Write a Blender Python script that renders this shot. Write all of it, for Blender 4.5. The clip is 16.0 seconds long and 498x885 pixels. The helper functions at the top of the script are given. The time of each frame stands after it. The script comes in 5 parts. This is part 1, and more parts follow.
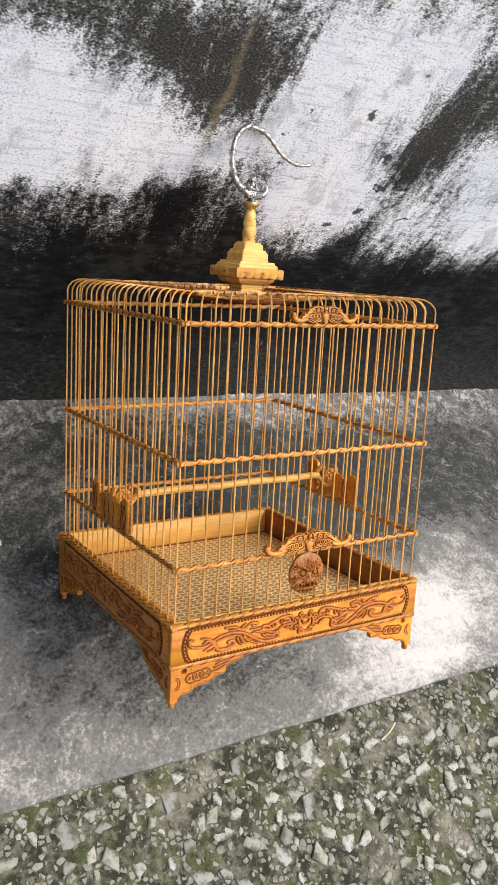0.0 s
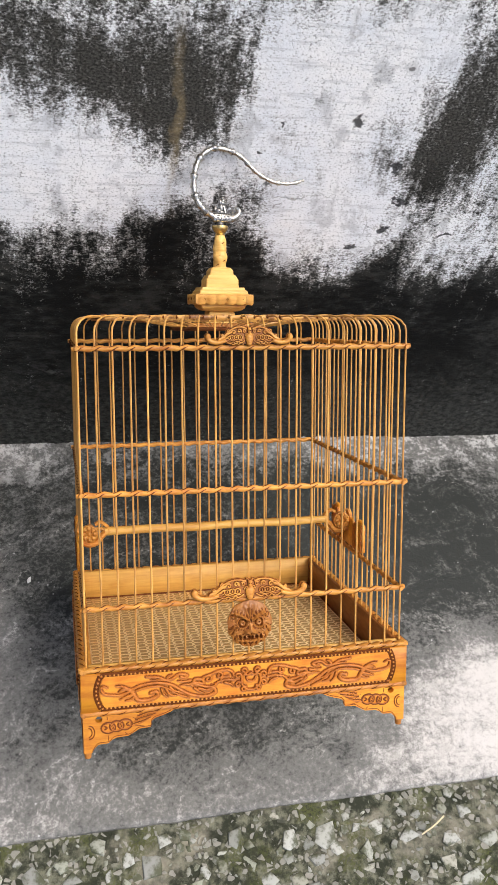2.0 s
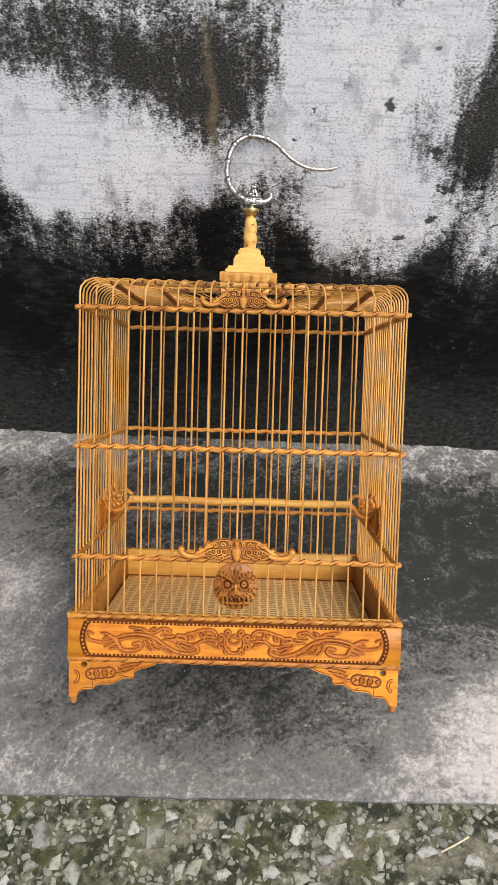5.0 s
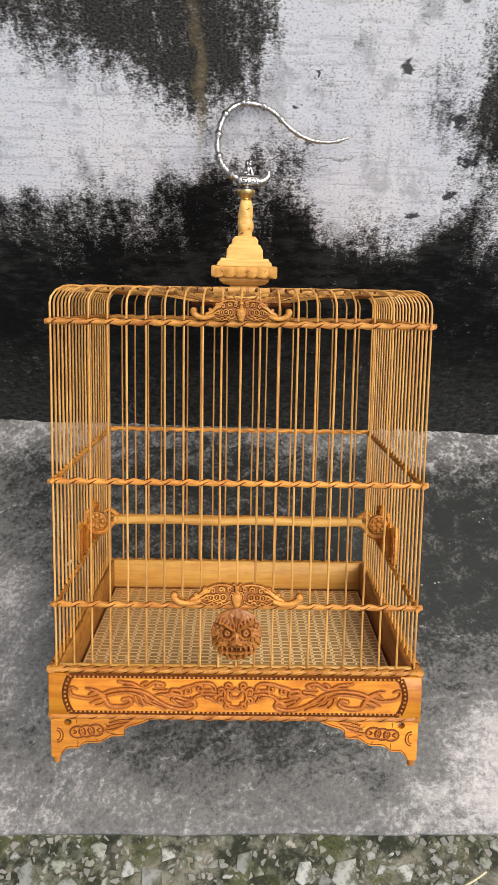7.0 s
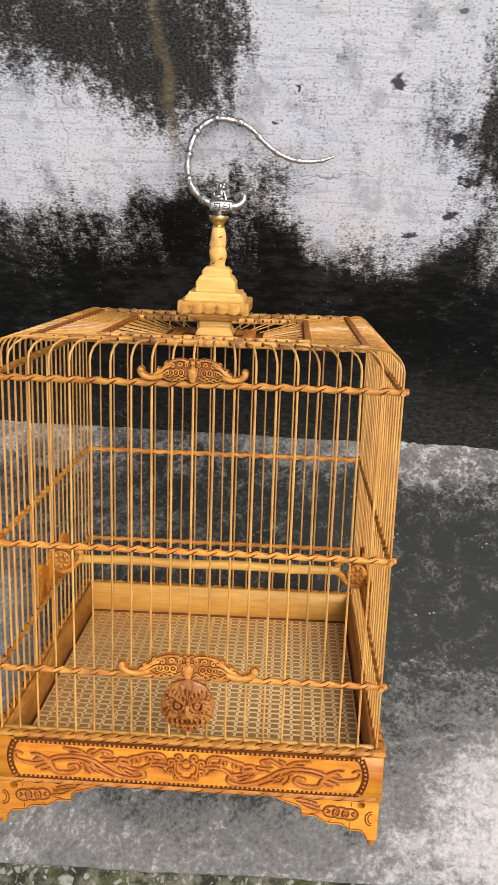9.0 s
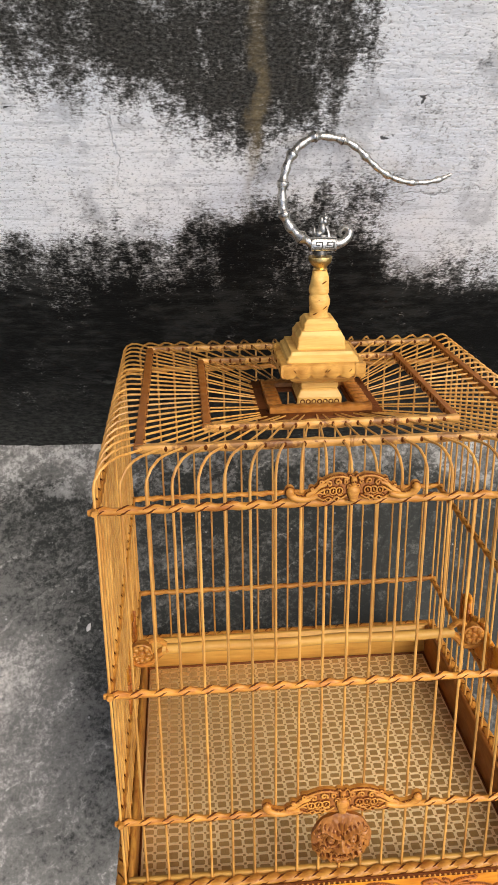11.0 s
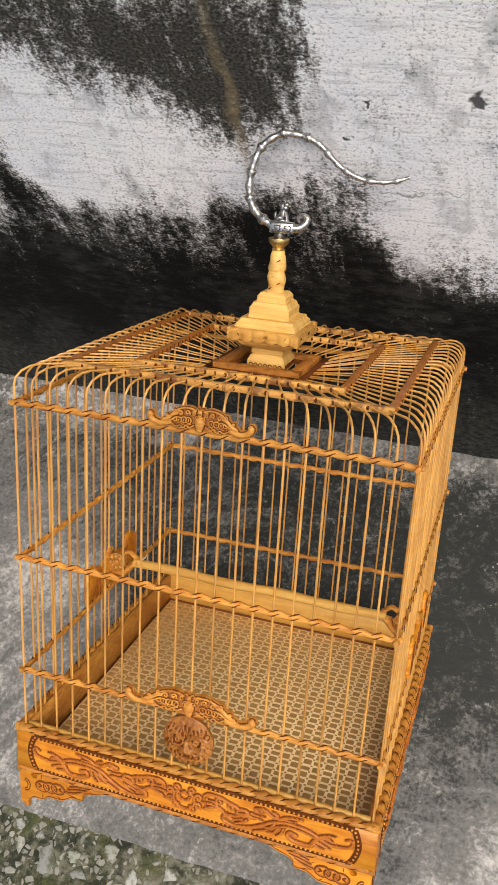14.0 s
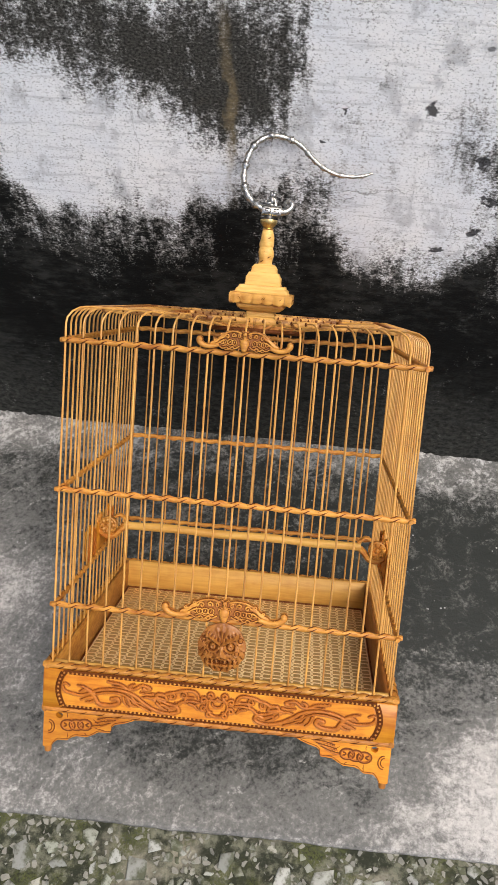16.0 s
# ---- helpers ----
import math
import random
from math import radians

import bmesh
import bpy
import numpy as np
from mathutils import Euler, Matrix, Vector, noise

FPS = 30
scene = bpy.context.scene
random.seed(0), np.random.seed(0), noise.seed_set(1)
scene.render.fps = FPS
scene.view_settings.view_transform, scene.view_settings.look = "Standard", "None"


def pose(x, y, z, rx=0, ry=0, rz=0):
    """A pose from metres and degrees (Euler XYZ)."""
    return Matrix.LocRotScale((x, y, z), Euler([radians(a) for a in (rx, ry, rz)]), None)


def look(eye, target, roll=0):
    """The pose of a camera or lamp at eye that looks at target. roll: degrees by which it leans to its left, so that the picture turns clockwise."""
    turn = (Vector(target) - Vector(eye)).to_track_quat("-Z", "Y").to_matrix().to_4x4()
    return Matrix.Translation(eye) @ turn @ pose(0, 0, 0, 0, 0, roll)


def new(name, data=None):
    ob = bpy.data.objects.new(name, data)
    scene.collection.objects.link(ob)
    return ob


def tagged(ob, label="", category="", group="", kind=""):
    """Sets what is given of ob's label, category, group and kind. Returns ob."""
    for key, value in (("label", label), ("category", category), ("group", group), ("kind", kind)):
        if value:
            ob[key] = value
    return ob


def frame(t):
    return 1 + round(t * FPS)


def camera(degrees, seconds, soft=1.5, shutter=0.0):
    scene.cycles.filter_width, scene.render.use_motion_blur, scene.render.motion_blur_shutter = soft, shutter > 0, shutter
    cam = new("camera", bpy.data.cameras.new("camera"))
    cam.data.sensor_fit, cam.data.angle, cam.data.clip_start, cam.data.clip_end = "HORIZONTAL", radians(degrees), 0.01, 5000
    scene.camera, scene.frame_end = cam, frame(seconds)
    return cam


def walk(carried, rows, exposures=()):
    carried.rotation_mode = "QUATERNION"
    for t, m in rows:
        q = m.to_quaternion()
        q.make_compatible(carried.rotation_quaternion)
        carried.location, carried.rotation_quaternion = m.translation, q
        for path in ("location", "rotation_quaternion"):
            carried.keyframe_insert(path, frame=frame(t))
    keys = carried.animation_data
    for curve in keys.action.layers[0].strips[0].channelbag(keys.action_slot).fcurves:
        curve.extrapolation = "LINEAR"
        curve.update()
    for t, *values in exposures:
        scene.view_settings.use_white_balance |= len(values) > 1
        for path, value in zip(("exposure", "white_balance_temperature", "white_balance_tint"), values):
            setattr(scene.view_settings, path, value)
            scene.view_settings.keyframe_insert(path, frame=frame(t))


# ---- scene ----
import collections
cam = camera(32.8, 16.0)
PATH = [
    (0, (-0.506, -0.742, 1.05), (0.495, 0.166, -0.425), 35.9),
    (0.5, (-0.516, -0.754, 1.039), (0.475, 0.15, -0.445), 36.1),
    (1, (-0.496, -0.749, 1.063), (0.419, 0.205, -0.438), 32.1),
    (1.5, (-0.342, -0.774, 1.08), (0.322, 0.315, -0.461), 21.5),
    (2, (-0.147, -0.807, 1.074), (0.224, 0.37, -0.5), 12.8),
    (2.5, (-0.067, -0.732, 1.035), (0.132, 0.442, -0.571), 8.8),
    (3, (0.019, -0.74, 1.041), (-0.035, 0.412, -0.593), 2.5),
    (3.5, (0.102, -0.79, 1.042), (-0.128, 0.389, -0.557), -3.0),
    (4, (0.082, -0.852, 1.065), (-0.107, 0.383, -0.497), -1.3),
    (4.5, (0.042, -0.909, 1.053), (-0.057, 0.395, -0.46), 0.7),
    (4.7, (0.045, -0.908, 1.047), (-0.041, 0.403, -0.461), 0.1),
    (6.8, (0.018, -0.754, 1.006), (-0.019, 0.408, -0.622), -0.0),
    (7, (0.023, -0.758, 1.013), (-0.012, 0.413, -0.607), 0.3),
    (7.5, (0.054, -0.76, 1.026), (-0.069, 0.429, -0.578), -1.5),
    (8, (0.124, -0.76, 1.037), (-0.125, 0.424, -0.556), -4.7),
    (8.2, (0.126, -0.75, 1.04), (-0.13, 0.416, -0.566), -5.3),
    (10.3, (-0.018, -0.46, 0.991), (0.061, 0.391, -0.817), 4.5),
    (10.5, (-0.032, -0.458, 0.993), (0.048, 0.385, -0.819), 4.3),
    (11, (-0.085, -0.449, 0.995), (0.004, 0.372, -0.827), 4.5),
    (11.5, (-0.114, -0.435, 0.991), (-0.015, 0.347, -0.847), 6.5),
    (12, (-0.078, -0.423, 0.997), (-0.101, 0.314, -0.862), 1.7),
    (12.5, (0.078, -0.373, 0.983), (-0.284, 0.268, -0.876), -13.3),
    (13, (0.215, -0.312, 0.958), (-0.441, 0.174, -0.867), -28.0),
    (13.5, (0.238, -0.344, 0.979), (-0.549, 0.161, -0.789), -34.0),
    (14, (0.227, -0.509, 1.026), (-0.396, 0.283, -0.702), -23.7),
    (14.5, (0.172, -0.688, 1.049), (-0.143, 0.296, -0.663), -10.8),
    (15, (0.151, -0.724, 1.061), (-0.074, 0.346, -0.614), -4.8),
    (15.5, (0.114, -0.715, 1.051), (-0.113, 0.409, -0.587), -3.9),
    (16, (0.08, -0.749, 1.056), (-0.102, 0.395, -0.575), -1.5),
]
EXPOSURE = [(0, 0.45), (1, 0.45), (1.5, 0.48), (2, 0.38), (3, 0.28), (4, 0.17), (4.5, 0.18), (7, 0.2), (8, 0.27), (10.5, 0.16),
            (11.5, 0.27), (12, 0.27), (12.5, 0.13), (13.5, 0.13), (14.5, 0.12), (15.2, 0.2), (16, 0.19)]
WARMTH = [(0, 6700), (3, 6600), (4.2, 6750), (8, 6650), (10.5, 6900), (12, 7000), (14.5, 7050), (16, 6750)]
walk(cam, [(t, look(eye, target, roll)) for t, eye, target, roll in PATH], exposures=[
    (t, stops, float(np.interp(t, *zip(*WARMTH))), 10) for t, stops in EXPOSURE])

# ---------------------------------------------------------------- light
world = bpy.data.worlds.new("sky")
scene.world = world
world.use_nodes = True
wn = world.node_tree.nodes
sky = wn.new("ShaderNodeTexSky")
sky.sky_type = "NISHITA"
sky.sun_disc = False
sky.sun_elevation = radians(61)
sky.sun_rotation = radians(130)
sky.air_density, sky.dust_density = 1.0, 3.0
wn["Background"].inputs["Strength"].default_value = 0.165
world.node_tree.links.new(sky.outputs[0], wn["Background"].inputs["Color"])

sun_data = bpy.data.lights.new("sun", "SUN")
sun_data.energy, sun_data.angle, sun_data.color = 2.25, radians(40), (1.0, 0.95, 0.88)
sun = new("sun", sun_data)
sun.matrix_world = look((0.80, -0.46, 1.65), (0, 0, 0))


# ---------------------------------------------------------------- materials
class Nodes:
    """A short way to write node materials."""

    def __init__(self, name):
        self.mat = bpy.data.materials.new(name)
        self.mat.use_nodes = True
        self.tree = self.mat.node_tree
        self.bsdf = self.tree.nodes["Principled BSDF"]

    def add(self, kind, **inputs):
        node = self.tree.nodes.new(kind)
        for key, value in inputs.items():
            self.plug(node, key.replace("_", " "), value)
        return node

    def plug(self, node, key, value):
        socket = node.inputs[int(key[1:])] if key[0] == "i" and key[1:].isdigit() else node.inputs[key]
        if isinstance(value, bpy.types.NodeSocket):
            self.tree.links.new(value, socket)
        else:
            socket.default_value = value

    def coords(self, scale=(1, 1, 1), turn=(0, 0, 0), shift=(0, 0, 0), random_shift=False):
        tex = self.add("ShaderNodeTexCoord")
        m = self.add("ShaderNodeMapping", Vector=tex.outputs["Object"], Scale=scale, Rotation=turn, Location=shift)
        if random_shift:
            info = self.add("ShaderNodeObjectInfo")
            r = self.math("MULTIPLY", info.outputs["Random"], 7.0)
            self.plug(m, "Location", r)
        return m.outputs[0]

    def noise(self, vector, scale, detail=4.0, rough=0.6, distort=0.0):
        n = self.add("ShaderNodeTexNoise", Vector=vector, Scale=scale, Detail=detail, Roughness=rough, Distortion=distort)
        return n.outputs["Fac"]

    def math(self, op, a, b=0.0, c=0.0):
        n = self.tree.nodes.new("ShaderNodeMath")
        n.operation = op
        for i, v in enumerate((a, b, c)):
            self.plug(n, f"i{i}", v)
        return n.outputs[0]

    def span(self, value, a, b, lo=0.0, hi=1.0, smooth=True):
        n = self.tree.nodes.new("ShaderNodeMapRange")
        n.interpolation_type = "SMOOTHSTEP" if smooth else "LINEAR"
        for i, v in enumerate((value, a, b, lo, hi)):
            self.plug(n, f"i{i}", v)
        return n.outputs[0]

    def mix(self, fac, a, b):
        n = self.tree.nodes.new("ShaderNodeMix")
        n.data_type = "RGBA"
        self.plug(n, "i0", fac)
        self.plug(n, "i6", a if isinstance(a, bpy.types.NodeSocket) else (*a, 1))
        self.plug(n, "i7", b if isinstance(b, bpy.types.NodeSocket) else (*b, 1))
        return n.outputs[2]

    def bump(self, height, strength=0.5, distance=0.001, normal=None):
        n = self.add("ShaderNodeBump", Height=height, Strength=strength, Distance=distance)
        if normal is not None:
            self.plug(n, "Normal", normal)
        return n.outputs[0]

    def finish(self, color, rough, normal=None, metal=0.0, spec=0.5):
        self.plug(self.bsdf, "Base Color", color if isinstance(color, bpy.types.NodeSocket) else (*color, 1))
        self.plug(self.bsdf, "Roughness", rough)
        self.plug(self.bsdf, "Metallic", metal)
        self.plug(self.bsdf, "Specular IOR Level", spec)
        if normal is not None:
            self.plug(self.bsdf, "Normal", normal)
        return self.mat


def wood(name, light, dark, stretch, rough=0.42, grain=260.0, stain=0.35, bump=0.25, spec=0.4, patch=(0.34, 0.70)):
    """Varnished bamboo or boxwood: grain along the axis with the small stretch, and broad uneven staining."""
    n = Nodes(name)
    v = n.coords(scale=stretch, random_shift=True)
    g = n.noise(v, grain, 5, 0.65, 0.6)
    b = n.noise(n.coords(random_shift=True), 38.0, 3, 0.6)
    f = n.noise(n.coords(), 900.0, 2, 0.6)
    t = n.math("ADD", n.math("MULTIPLY", n.span(g, *patch), 0.65), n.math("MULTIPLY", n.span(b, 0.3, 0.75), stain))
    c = n.mix(n.math("MINIMUM", t, 1.0), light, dark)
    info = n.add("ShaderNodeObjectInfo")
    hsv = n.add("ShaderNodeHueSaturation", Color=c, Value=n.span(info.outputs["Random"], 0, 1, 0.78, 1.14, False))
    r = n.math("ADD", n.math("MULTIPLY", g, 0.22), rough - 0.1)
    h = n.math("ADD", g, n.math("MULTIPLY", f, 0.4))
    return n.finish(hsv.outputs[0], r, n.bump(h, bump, 0.0004), spec=spec)


BAR = wood("split_bamboo", (0.7, 0.372, 0.0918), (0.4, 0.159, 0.0287), (1, 1, 0.12), 0.33, spec=0.5)
RAIL = wood("carved_bamboo_rail", (0.72, 0.344, 0.0634), (0.38, 0.12, 0.0174), (0.3, 1, 1), 0.43, 300, 0.5)
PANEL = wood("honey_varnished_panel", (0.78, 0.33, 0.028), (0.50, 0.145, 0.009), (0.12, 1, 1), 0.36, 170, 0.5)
# browner than the front, with part of the flanks' shade in the colour
FLANK = wood("shaded_brown_panel", (0.58, 0.225, 0.026), (0.33, 0.098, 0.011), (0.12, 1, 1), 0.40, 170, 0.6)
# panel wood darkened as the soft shade beside the raised vines
HALO = wood("shaded_panel", (0.50, 0.175, 0.020), (0.36, 0.105, 0.010), (0.3, 1, 1), 0.42, 200, 0.5)
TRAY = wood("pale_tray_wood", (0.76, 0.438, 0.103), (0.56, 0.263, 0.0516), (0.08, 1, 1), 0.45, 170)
RELIEF = wood("carved_relief", (0.54, 0.175, 0.021), (0.30, 0.080, 0.010), (1, 1, 1), 0.42, 200)
STAIN = wood("dark_stained_recess", (0.13, 0.036, 0.007), (0.07, 0.018, 0.004), (1, 1, 1), 0.75, 200, spec=0.12)
FINIAL = wood("pale_boxwood", (0.74, 0.463, 0.137), (0.54, 0.283, 0.0664), (0.10, 1, 1), 0.42, 150, patch=(0.42, 0.64))
EAVE = wood("amber_boxwood", (0.70, 0.39, 0.095), (0.40, 0.170, 0.033), (0.3, 1, 1), 0.42, 160, 0.5)
REDWOOD = wood("reddish_boxwood", (0.50, 0.200, 0.038), (0.25, 0.078, 0.013), (1, 1, 0.5), 0.40, 220)
BROWN = wood("brown_stained_and_shaded_wood", (0.38, 0.135, 0.025), (0.24, 0.075, 0.013), (0.3, 1, 1), 0.45, 220)
GROOVE = wood("brown_stained_and_shaded_groove", (0.20, 0.058, 0.011), (0.12, 0.032, 0.006), (1, 1, 1), 0.6, 300, spec=0.2)
MOULD = wood("reddish_carved_moulding", (0.56, 0.225, 0.040), (0.22, 0.066, 0.012), (0.3, 1, 1), 0.42, 240)
SCORCHED = wood("scorched_bamboo", (0.76, 0.391, 0.0945), (0.15, 0.0437, 0.009), (1, 1, 1), 0.42, 75, 0.30, patch=(0.46, 0.57))
CELL = wood("brown_cane", (0.56, 0.335, 0.115), (0.44, 0.245, 0.078), (1, 1, 1), 0.6, 400)
CANE = wood("tan_cane", (0.95, 0.74, 0.42), (0.87, 0.63, 0.32), (1, 1, 1), 0.6, 500)


def metal(name, light, dark, rough):
    n = Nodes(name)
    v = n.coords()
    t = n.noise(v, 420.0, 4, 0.65)
    c = n.mix(n.span(t, 0.38, 0.72), light, dark)
    return n.finish(c, n.math("ADD", n.math("MULTIPLY", t, 0.25), rough), n.bump(t, 0.2, 0.0003), metal=1.0)


# dark mottling in the silver stands in for reflections of dark surroundings
SILVER = metal("dark_mottled_silver", (0.72, 0.69, 0.64), (0.17, 0.162, 0.148), 0.17)
BRASS = metal("polished_brass", (0.86, 0.62, 0.26), (0.6, 0.38, 0.12), 0.18)
OLD = metal("blackened_silver", (0.16, 0.155, 0.15), (0.08, 0.08, 0.08), 0.35)


PATINA = metal("patinated_silver", (0.40, 0.39, 0.37), (0.09, 0.088, 0.083), 0.22)


def blobs(n, vector, rows, base):
    """A soft field of stains, on the slab also of painted light: the sum of ellipses (u, v, half-width, half-height,
    turn, weight) over base.
    """
    total = base
    for u, v, ru, rv, turn, weight in rows:
        a = n.add("ShaderNodeMapping", Vector=vector)
        a.vector_type = "TEXTURE"
        n.plug(a, "Location", (u, v, 0))
        n.plug(a, "Rotation", (0, 0, radians(turn)))
        n.plug(a, "Scale", (ru, rv, 1))
        l = n.tree.nodes.new("ShaderNodeVectorMath")
        l.operation = "LENGTH"
        n.plug(l, "i0", a.outputs[0])
        total = n.math("ADD", total, n.span(l.outputs["Value"], 0.35, 1.35, weight, 0.0))
    return total


def flat_vector(n, vector, axes):
    """(u, v, 0) from two axes of a place, so that stains keep their shape on a wall or floor."""
    s = n.add("ShaderNodeSeparateXYZ", Vector=vector)
    return n.add("ShaderNodeCombineXYZ", X=s.outputs[axes[0]], Y=s.outputs[axes[1]]).outputs[0]


def wall_material():
    n = Nodes("mouldy_limewash")
    p = n.coords()
    uv = flat_vector(n, p, "XZ")
    # ragged edges: the place is shaken before the stains are read
    shake = n.add("ShaderNodeTexNoise", Vector=n.coords(scale=(1, 1, 0.6)), Scale=16.0, Detail=6.0, Roughness=0.62)
    off = n.tree.nodes.new("ShaderNodeVectorMath")
    off.operation = "MULTIPLY_ADD"
    n.plug(off, "i0", flat_vector(n, shake.outputs["Color"], "XY"))
    n.plug(off, "i1", (0.075, 0.09, 0))
    n.plug(off, "i2", uv)
    moved = n.add("ShaderNodeMapping", Vector=off.outputs[0], Location=(-0.0375, -0.045, 0)).outputs[0]
    pale = [
        (-0.26, 0.52, 0.075, 0.10, 8, 0.75), (-0.14, 0.50, 0.085, 0.075, -6, 0.80), (-0.19, 0.46, 0.12, 0.05, 0, 0.45),
        (-0.05, 0.50, 0.07, 0.055, 0, 0.45), (0.075, 0.56, 0.085, 0.14, -8, 0.8), (0.14, 0.47, 0.11, 0.11, 0, 0.8),
        (0.18, 0.62, 0.09, 0.12, 0, 0.6), (0.13, 0.38, 0.075, 0.055, 0, 0.5), (0.30, 0.41, 0.08, 0.085, -28, 0.75),
        (0.36, 0.50, 0.07, 0.14, -20, 0.6), (0.48, 0.42, 0.09, 0.11, -25, 0.6), (-0.42, 0.47, 0.08, 0.10, 0, 0.55),
    ]
    dark = [
        (-0.075, 0.60, 0.095, 0.065, 20, 0.58), (-0.045, 0.555, 0.05, 0.05, 0, 0.46), (-0.19, 0.625, 0.10, 0.04, -8, 0.46),
        (-0.05, 0.415, 0.05, 0.06, 15, 0.62), (0.03, 0.44, 0.035, 0.05, -10, 0.42), (-0.32, 0.43, 0.10, 0.03, -20, 0.40), (-0.13, 0.425, 0.09, 0.035, 0, 0.30), (0.262, 0.60, 0.03, 0.13, -10, 0.6), (0.31, 0.53, 0.06, 0.12, -15, 0.46), (0.245, 0.49, 0.05, 0.11, -8, 0.34), (0.36, 0.45, 0.05, 0.08, -20, 0.25), (0.235, 0.375, 0.03, 0.06, -35, 0.65),
        (0.215, 0.56, 0.05, 0.10, 0, 0.30), (0.055, 0.375, 0.035, 0.05, 0, 0.55), (0.03, 0.47, 0.04, 0.05, 0, 0.22), (-0.33, 0.50, 0.03, 0.12, 0, 0.5), (0.0, 0.60, 0.03, 0.05, -10, 0.25),
    ]
    field = blobs(n, moved, pale, 0.58)
    less = blobs(n, moved, dark, 0.0)
    f = n.math("SUBTRACT", n.math("MINIMUM", field, 1.18), less)
    # the low part of the wall is soaked and black
    z = n.add("ShaderNodeSeparateXYZ", Vector=moved).outputs["Y"]
    f = n.math("SUBTRACT", f, n.span(z, 0.43, 0.30, 0.0, 1.0))
    amp = n.span(f, 0.65, 1.20, 1.08, 0.66)
    streak = n.noise(n.coords(scale=(1, 1, 0.22)), 55.0, 6, 0.65)
    grit = n.noise(n.coords(scale=(0.7, 1, 1)), 450.0, 3, 0.7)
    grit2 = n.noise(n.coords(scale=(0.75, 1, 1)), 140.0, 5, 0.7)
    f = n.math("ADD", f, n.math("MULTIPLY", n.math("MULTIPLY", n.math("SUBTRACT", streak, 0.5), 2.0), amp))
    f = n.math("ADD", f, n.math("MULTIPLY", n.math("MULTIPLY", n.math("SUBTRACT", grit, 0.5), 2.1), amp))
    f = n.math("ADD", f, n.math("MULTIPLY", n.math("MULTIPLY", n.math("SUBTRACT", grit2, 0.5), 1.7), amp))
    mottle = n.noise(n.coords(scale=(1, 1, 0.8)), 30.0, 6, 0.7)
    f = n.math("ADD", f, n.math("MULTIPLY", n.math("SUBTRACT", mottle, 0.5), 1.25))
    broad = n.noise(n.coords(scale=(1, 1, 0.75), shift=(6, 0, 2)), 11.0, 6, 0.65, 0.3)
    f = n.math("ADD", f, n.math("MULTIPLY", n.math("SUBTRACT", broad, 0.5), 0.9))
    cover = n.span(f, 0.0, 1.15, 0, 1, False)
    tone = n.noise(p, 9.0, 3, 0.55)
    cloud = n.noise(n.coords(scale=(1, 1, 0.7), shift=(2, 0, 4)), 24.0, 6, 0.68, 0.3)
    lime = n.mix(n.span(tone, 0.35, 0.65), (0.85, 0.885, 0.94), (0.95, 0.96, 0.975))
    lime = n.mix(n.span(cloud, 0.48, 0.37, 0.0, 0.52), lime, (0.42, 0.435, 0.46))
    grey = n.mix(n.span(grit2, 0.35, 0.7), (0.075, 0.075, 0.073), (0.25, 0.248, 0.24))
    black = n.mix(n.span(n.math("MULTIPLY", n.noise(n.coords(scale=(0.45, 1, 1)), 85.0, 6, 0.75), n.span(n.noise(p, 7.0, 3, 0.5), 0.3, 0.7, 0.75, 1.15)), 0.40, 0.68), (0.0055, 0.0058, 0.0056), (0.032, 0.033, 0.031))
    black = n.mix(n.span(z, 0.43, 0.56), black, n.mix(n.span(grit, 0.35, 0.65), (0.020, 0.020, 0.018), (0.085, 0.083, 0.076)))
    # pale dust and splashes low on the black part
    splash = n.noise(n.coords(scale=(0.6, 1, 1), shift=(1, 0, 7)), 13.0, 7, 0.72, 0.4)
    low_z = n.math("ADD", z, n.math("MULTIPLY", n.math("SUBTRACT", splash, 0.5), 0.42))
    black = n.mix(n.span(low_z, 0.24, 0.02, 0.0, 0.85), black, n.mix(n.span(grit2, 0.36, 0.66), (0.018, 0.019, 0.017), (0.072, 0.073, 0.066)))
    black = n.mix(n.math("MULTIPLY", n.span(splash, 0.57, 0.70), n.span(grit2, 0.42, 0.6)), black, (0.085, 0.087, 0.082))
    # level float marks in the plaster
    float_marks = n.noise(n.coords(scale=(0.10, 1, 1), shift=(0, 0, 3)), 190.0, 4, 0.6)
    lime = n.mix(n.span(float_marks, 0.48, 0.36, 0.0, 0.40), lime, (0.48, 0.50, 0.53))
    lime = n.mix(n.math("MULTIPLY", n.span(grit, 0.47, 0.36), 0.62), lime, (0.30, 0.31, 0.33))
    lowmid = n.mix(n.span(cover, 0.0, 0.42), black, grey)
    c = n.mix(n.span(cover, 0.30, 0.95), lowmid, lime)
    # the ochre run of water above the hook
    run = blobs(n, moved, [(-0.05, 0.60, 0.008, 0.10, 2, 0.45), (-0.050, 0.53, 0.006, 0.07, 0, 0.42)], 0.0)
    c = n.mix(n.math("MULTIPLY", run, n.span(grit2, 0.3, 0.7, 0.3, 0.8)), c, (0.30, 0.235, 0.13))
    # pits where the plaster has fallen out
    pit = n.add("ShaderNodeTexVoronoi", Vector=n.coords(scale=(1, 1, 1.7)), Scale=21.0, Randomness=1.0)
    pit_mask = n.span(n.math("ADD", pit.outputs["Distance"], n.math("MULTIPLY", n.math("SUBTRACT", grit2, 0.5), 0.35)), 0.10, 0.03)
    pit_some = n.math("MULTIPLY", pit_mask, n.span(n.noise(p, 14.0, 2, 0.5), 0.52, 0.6))
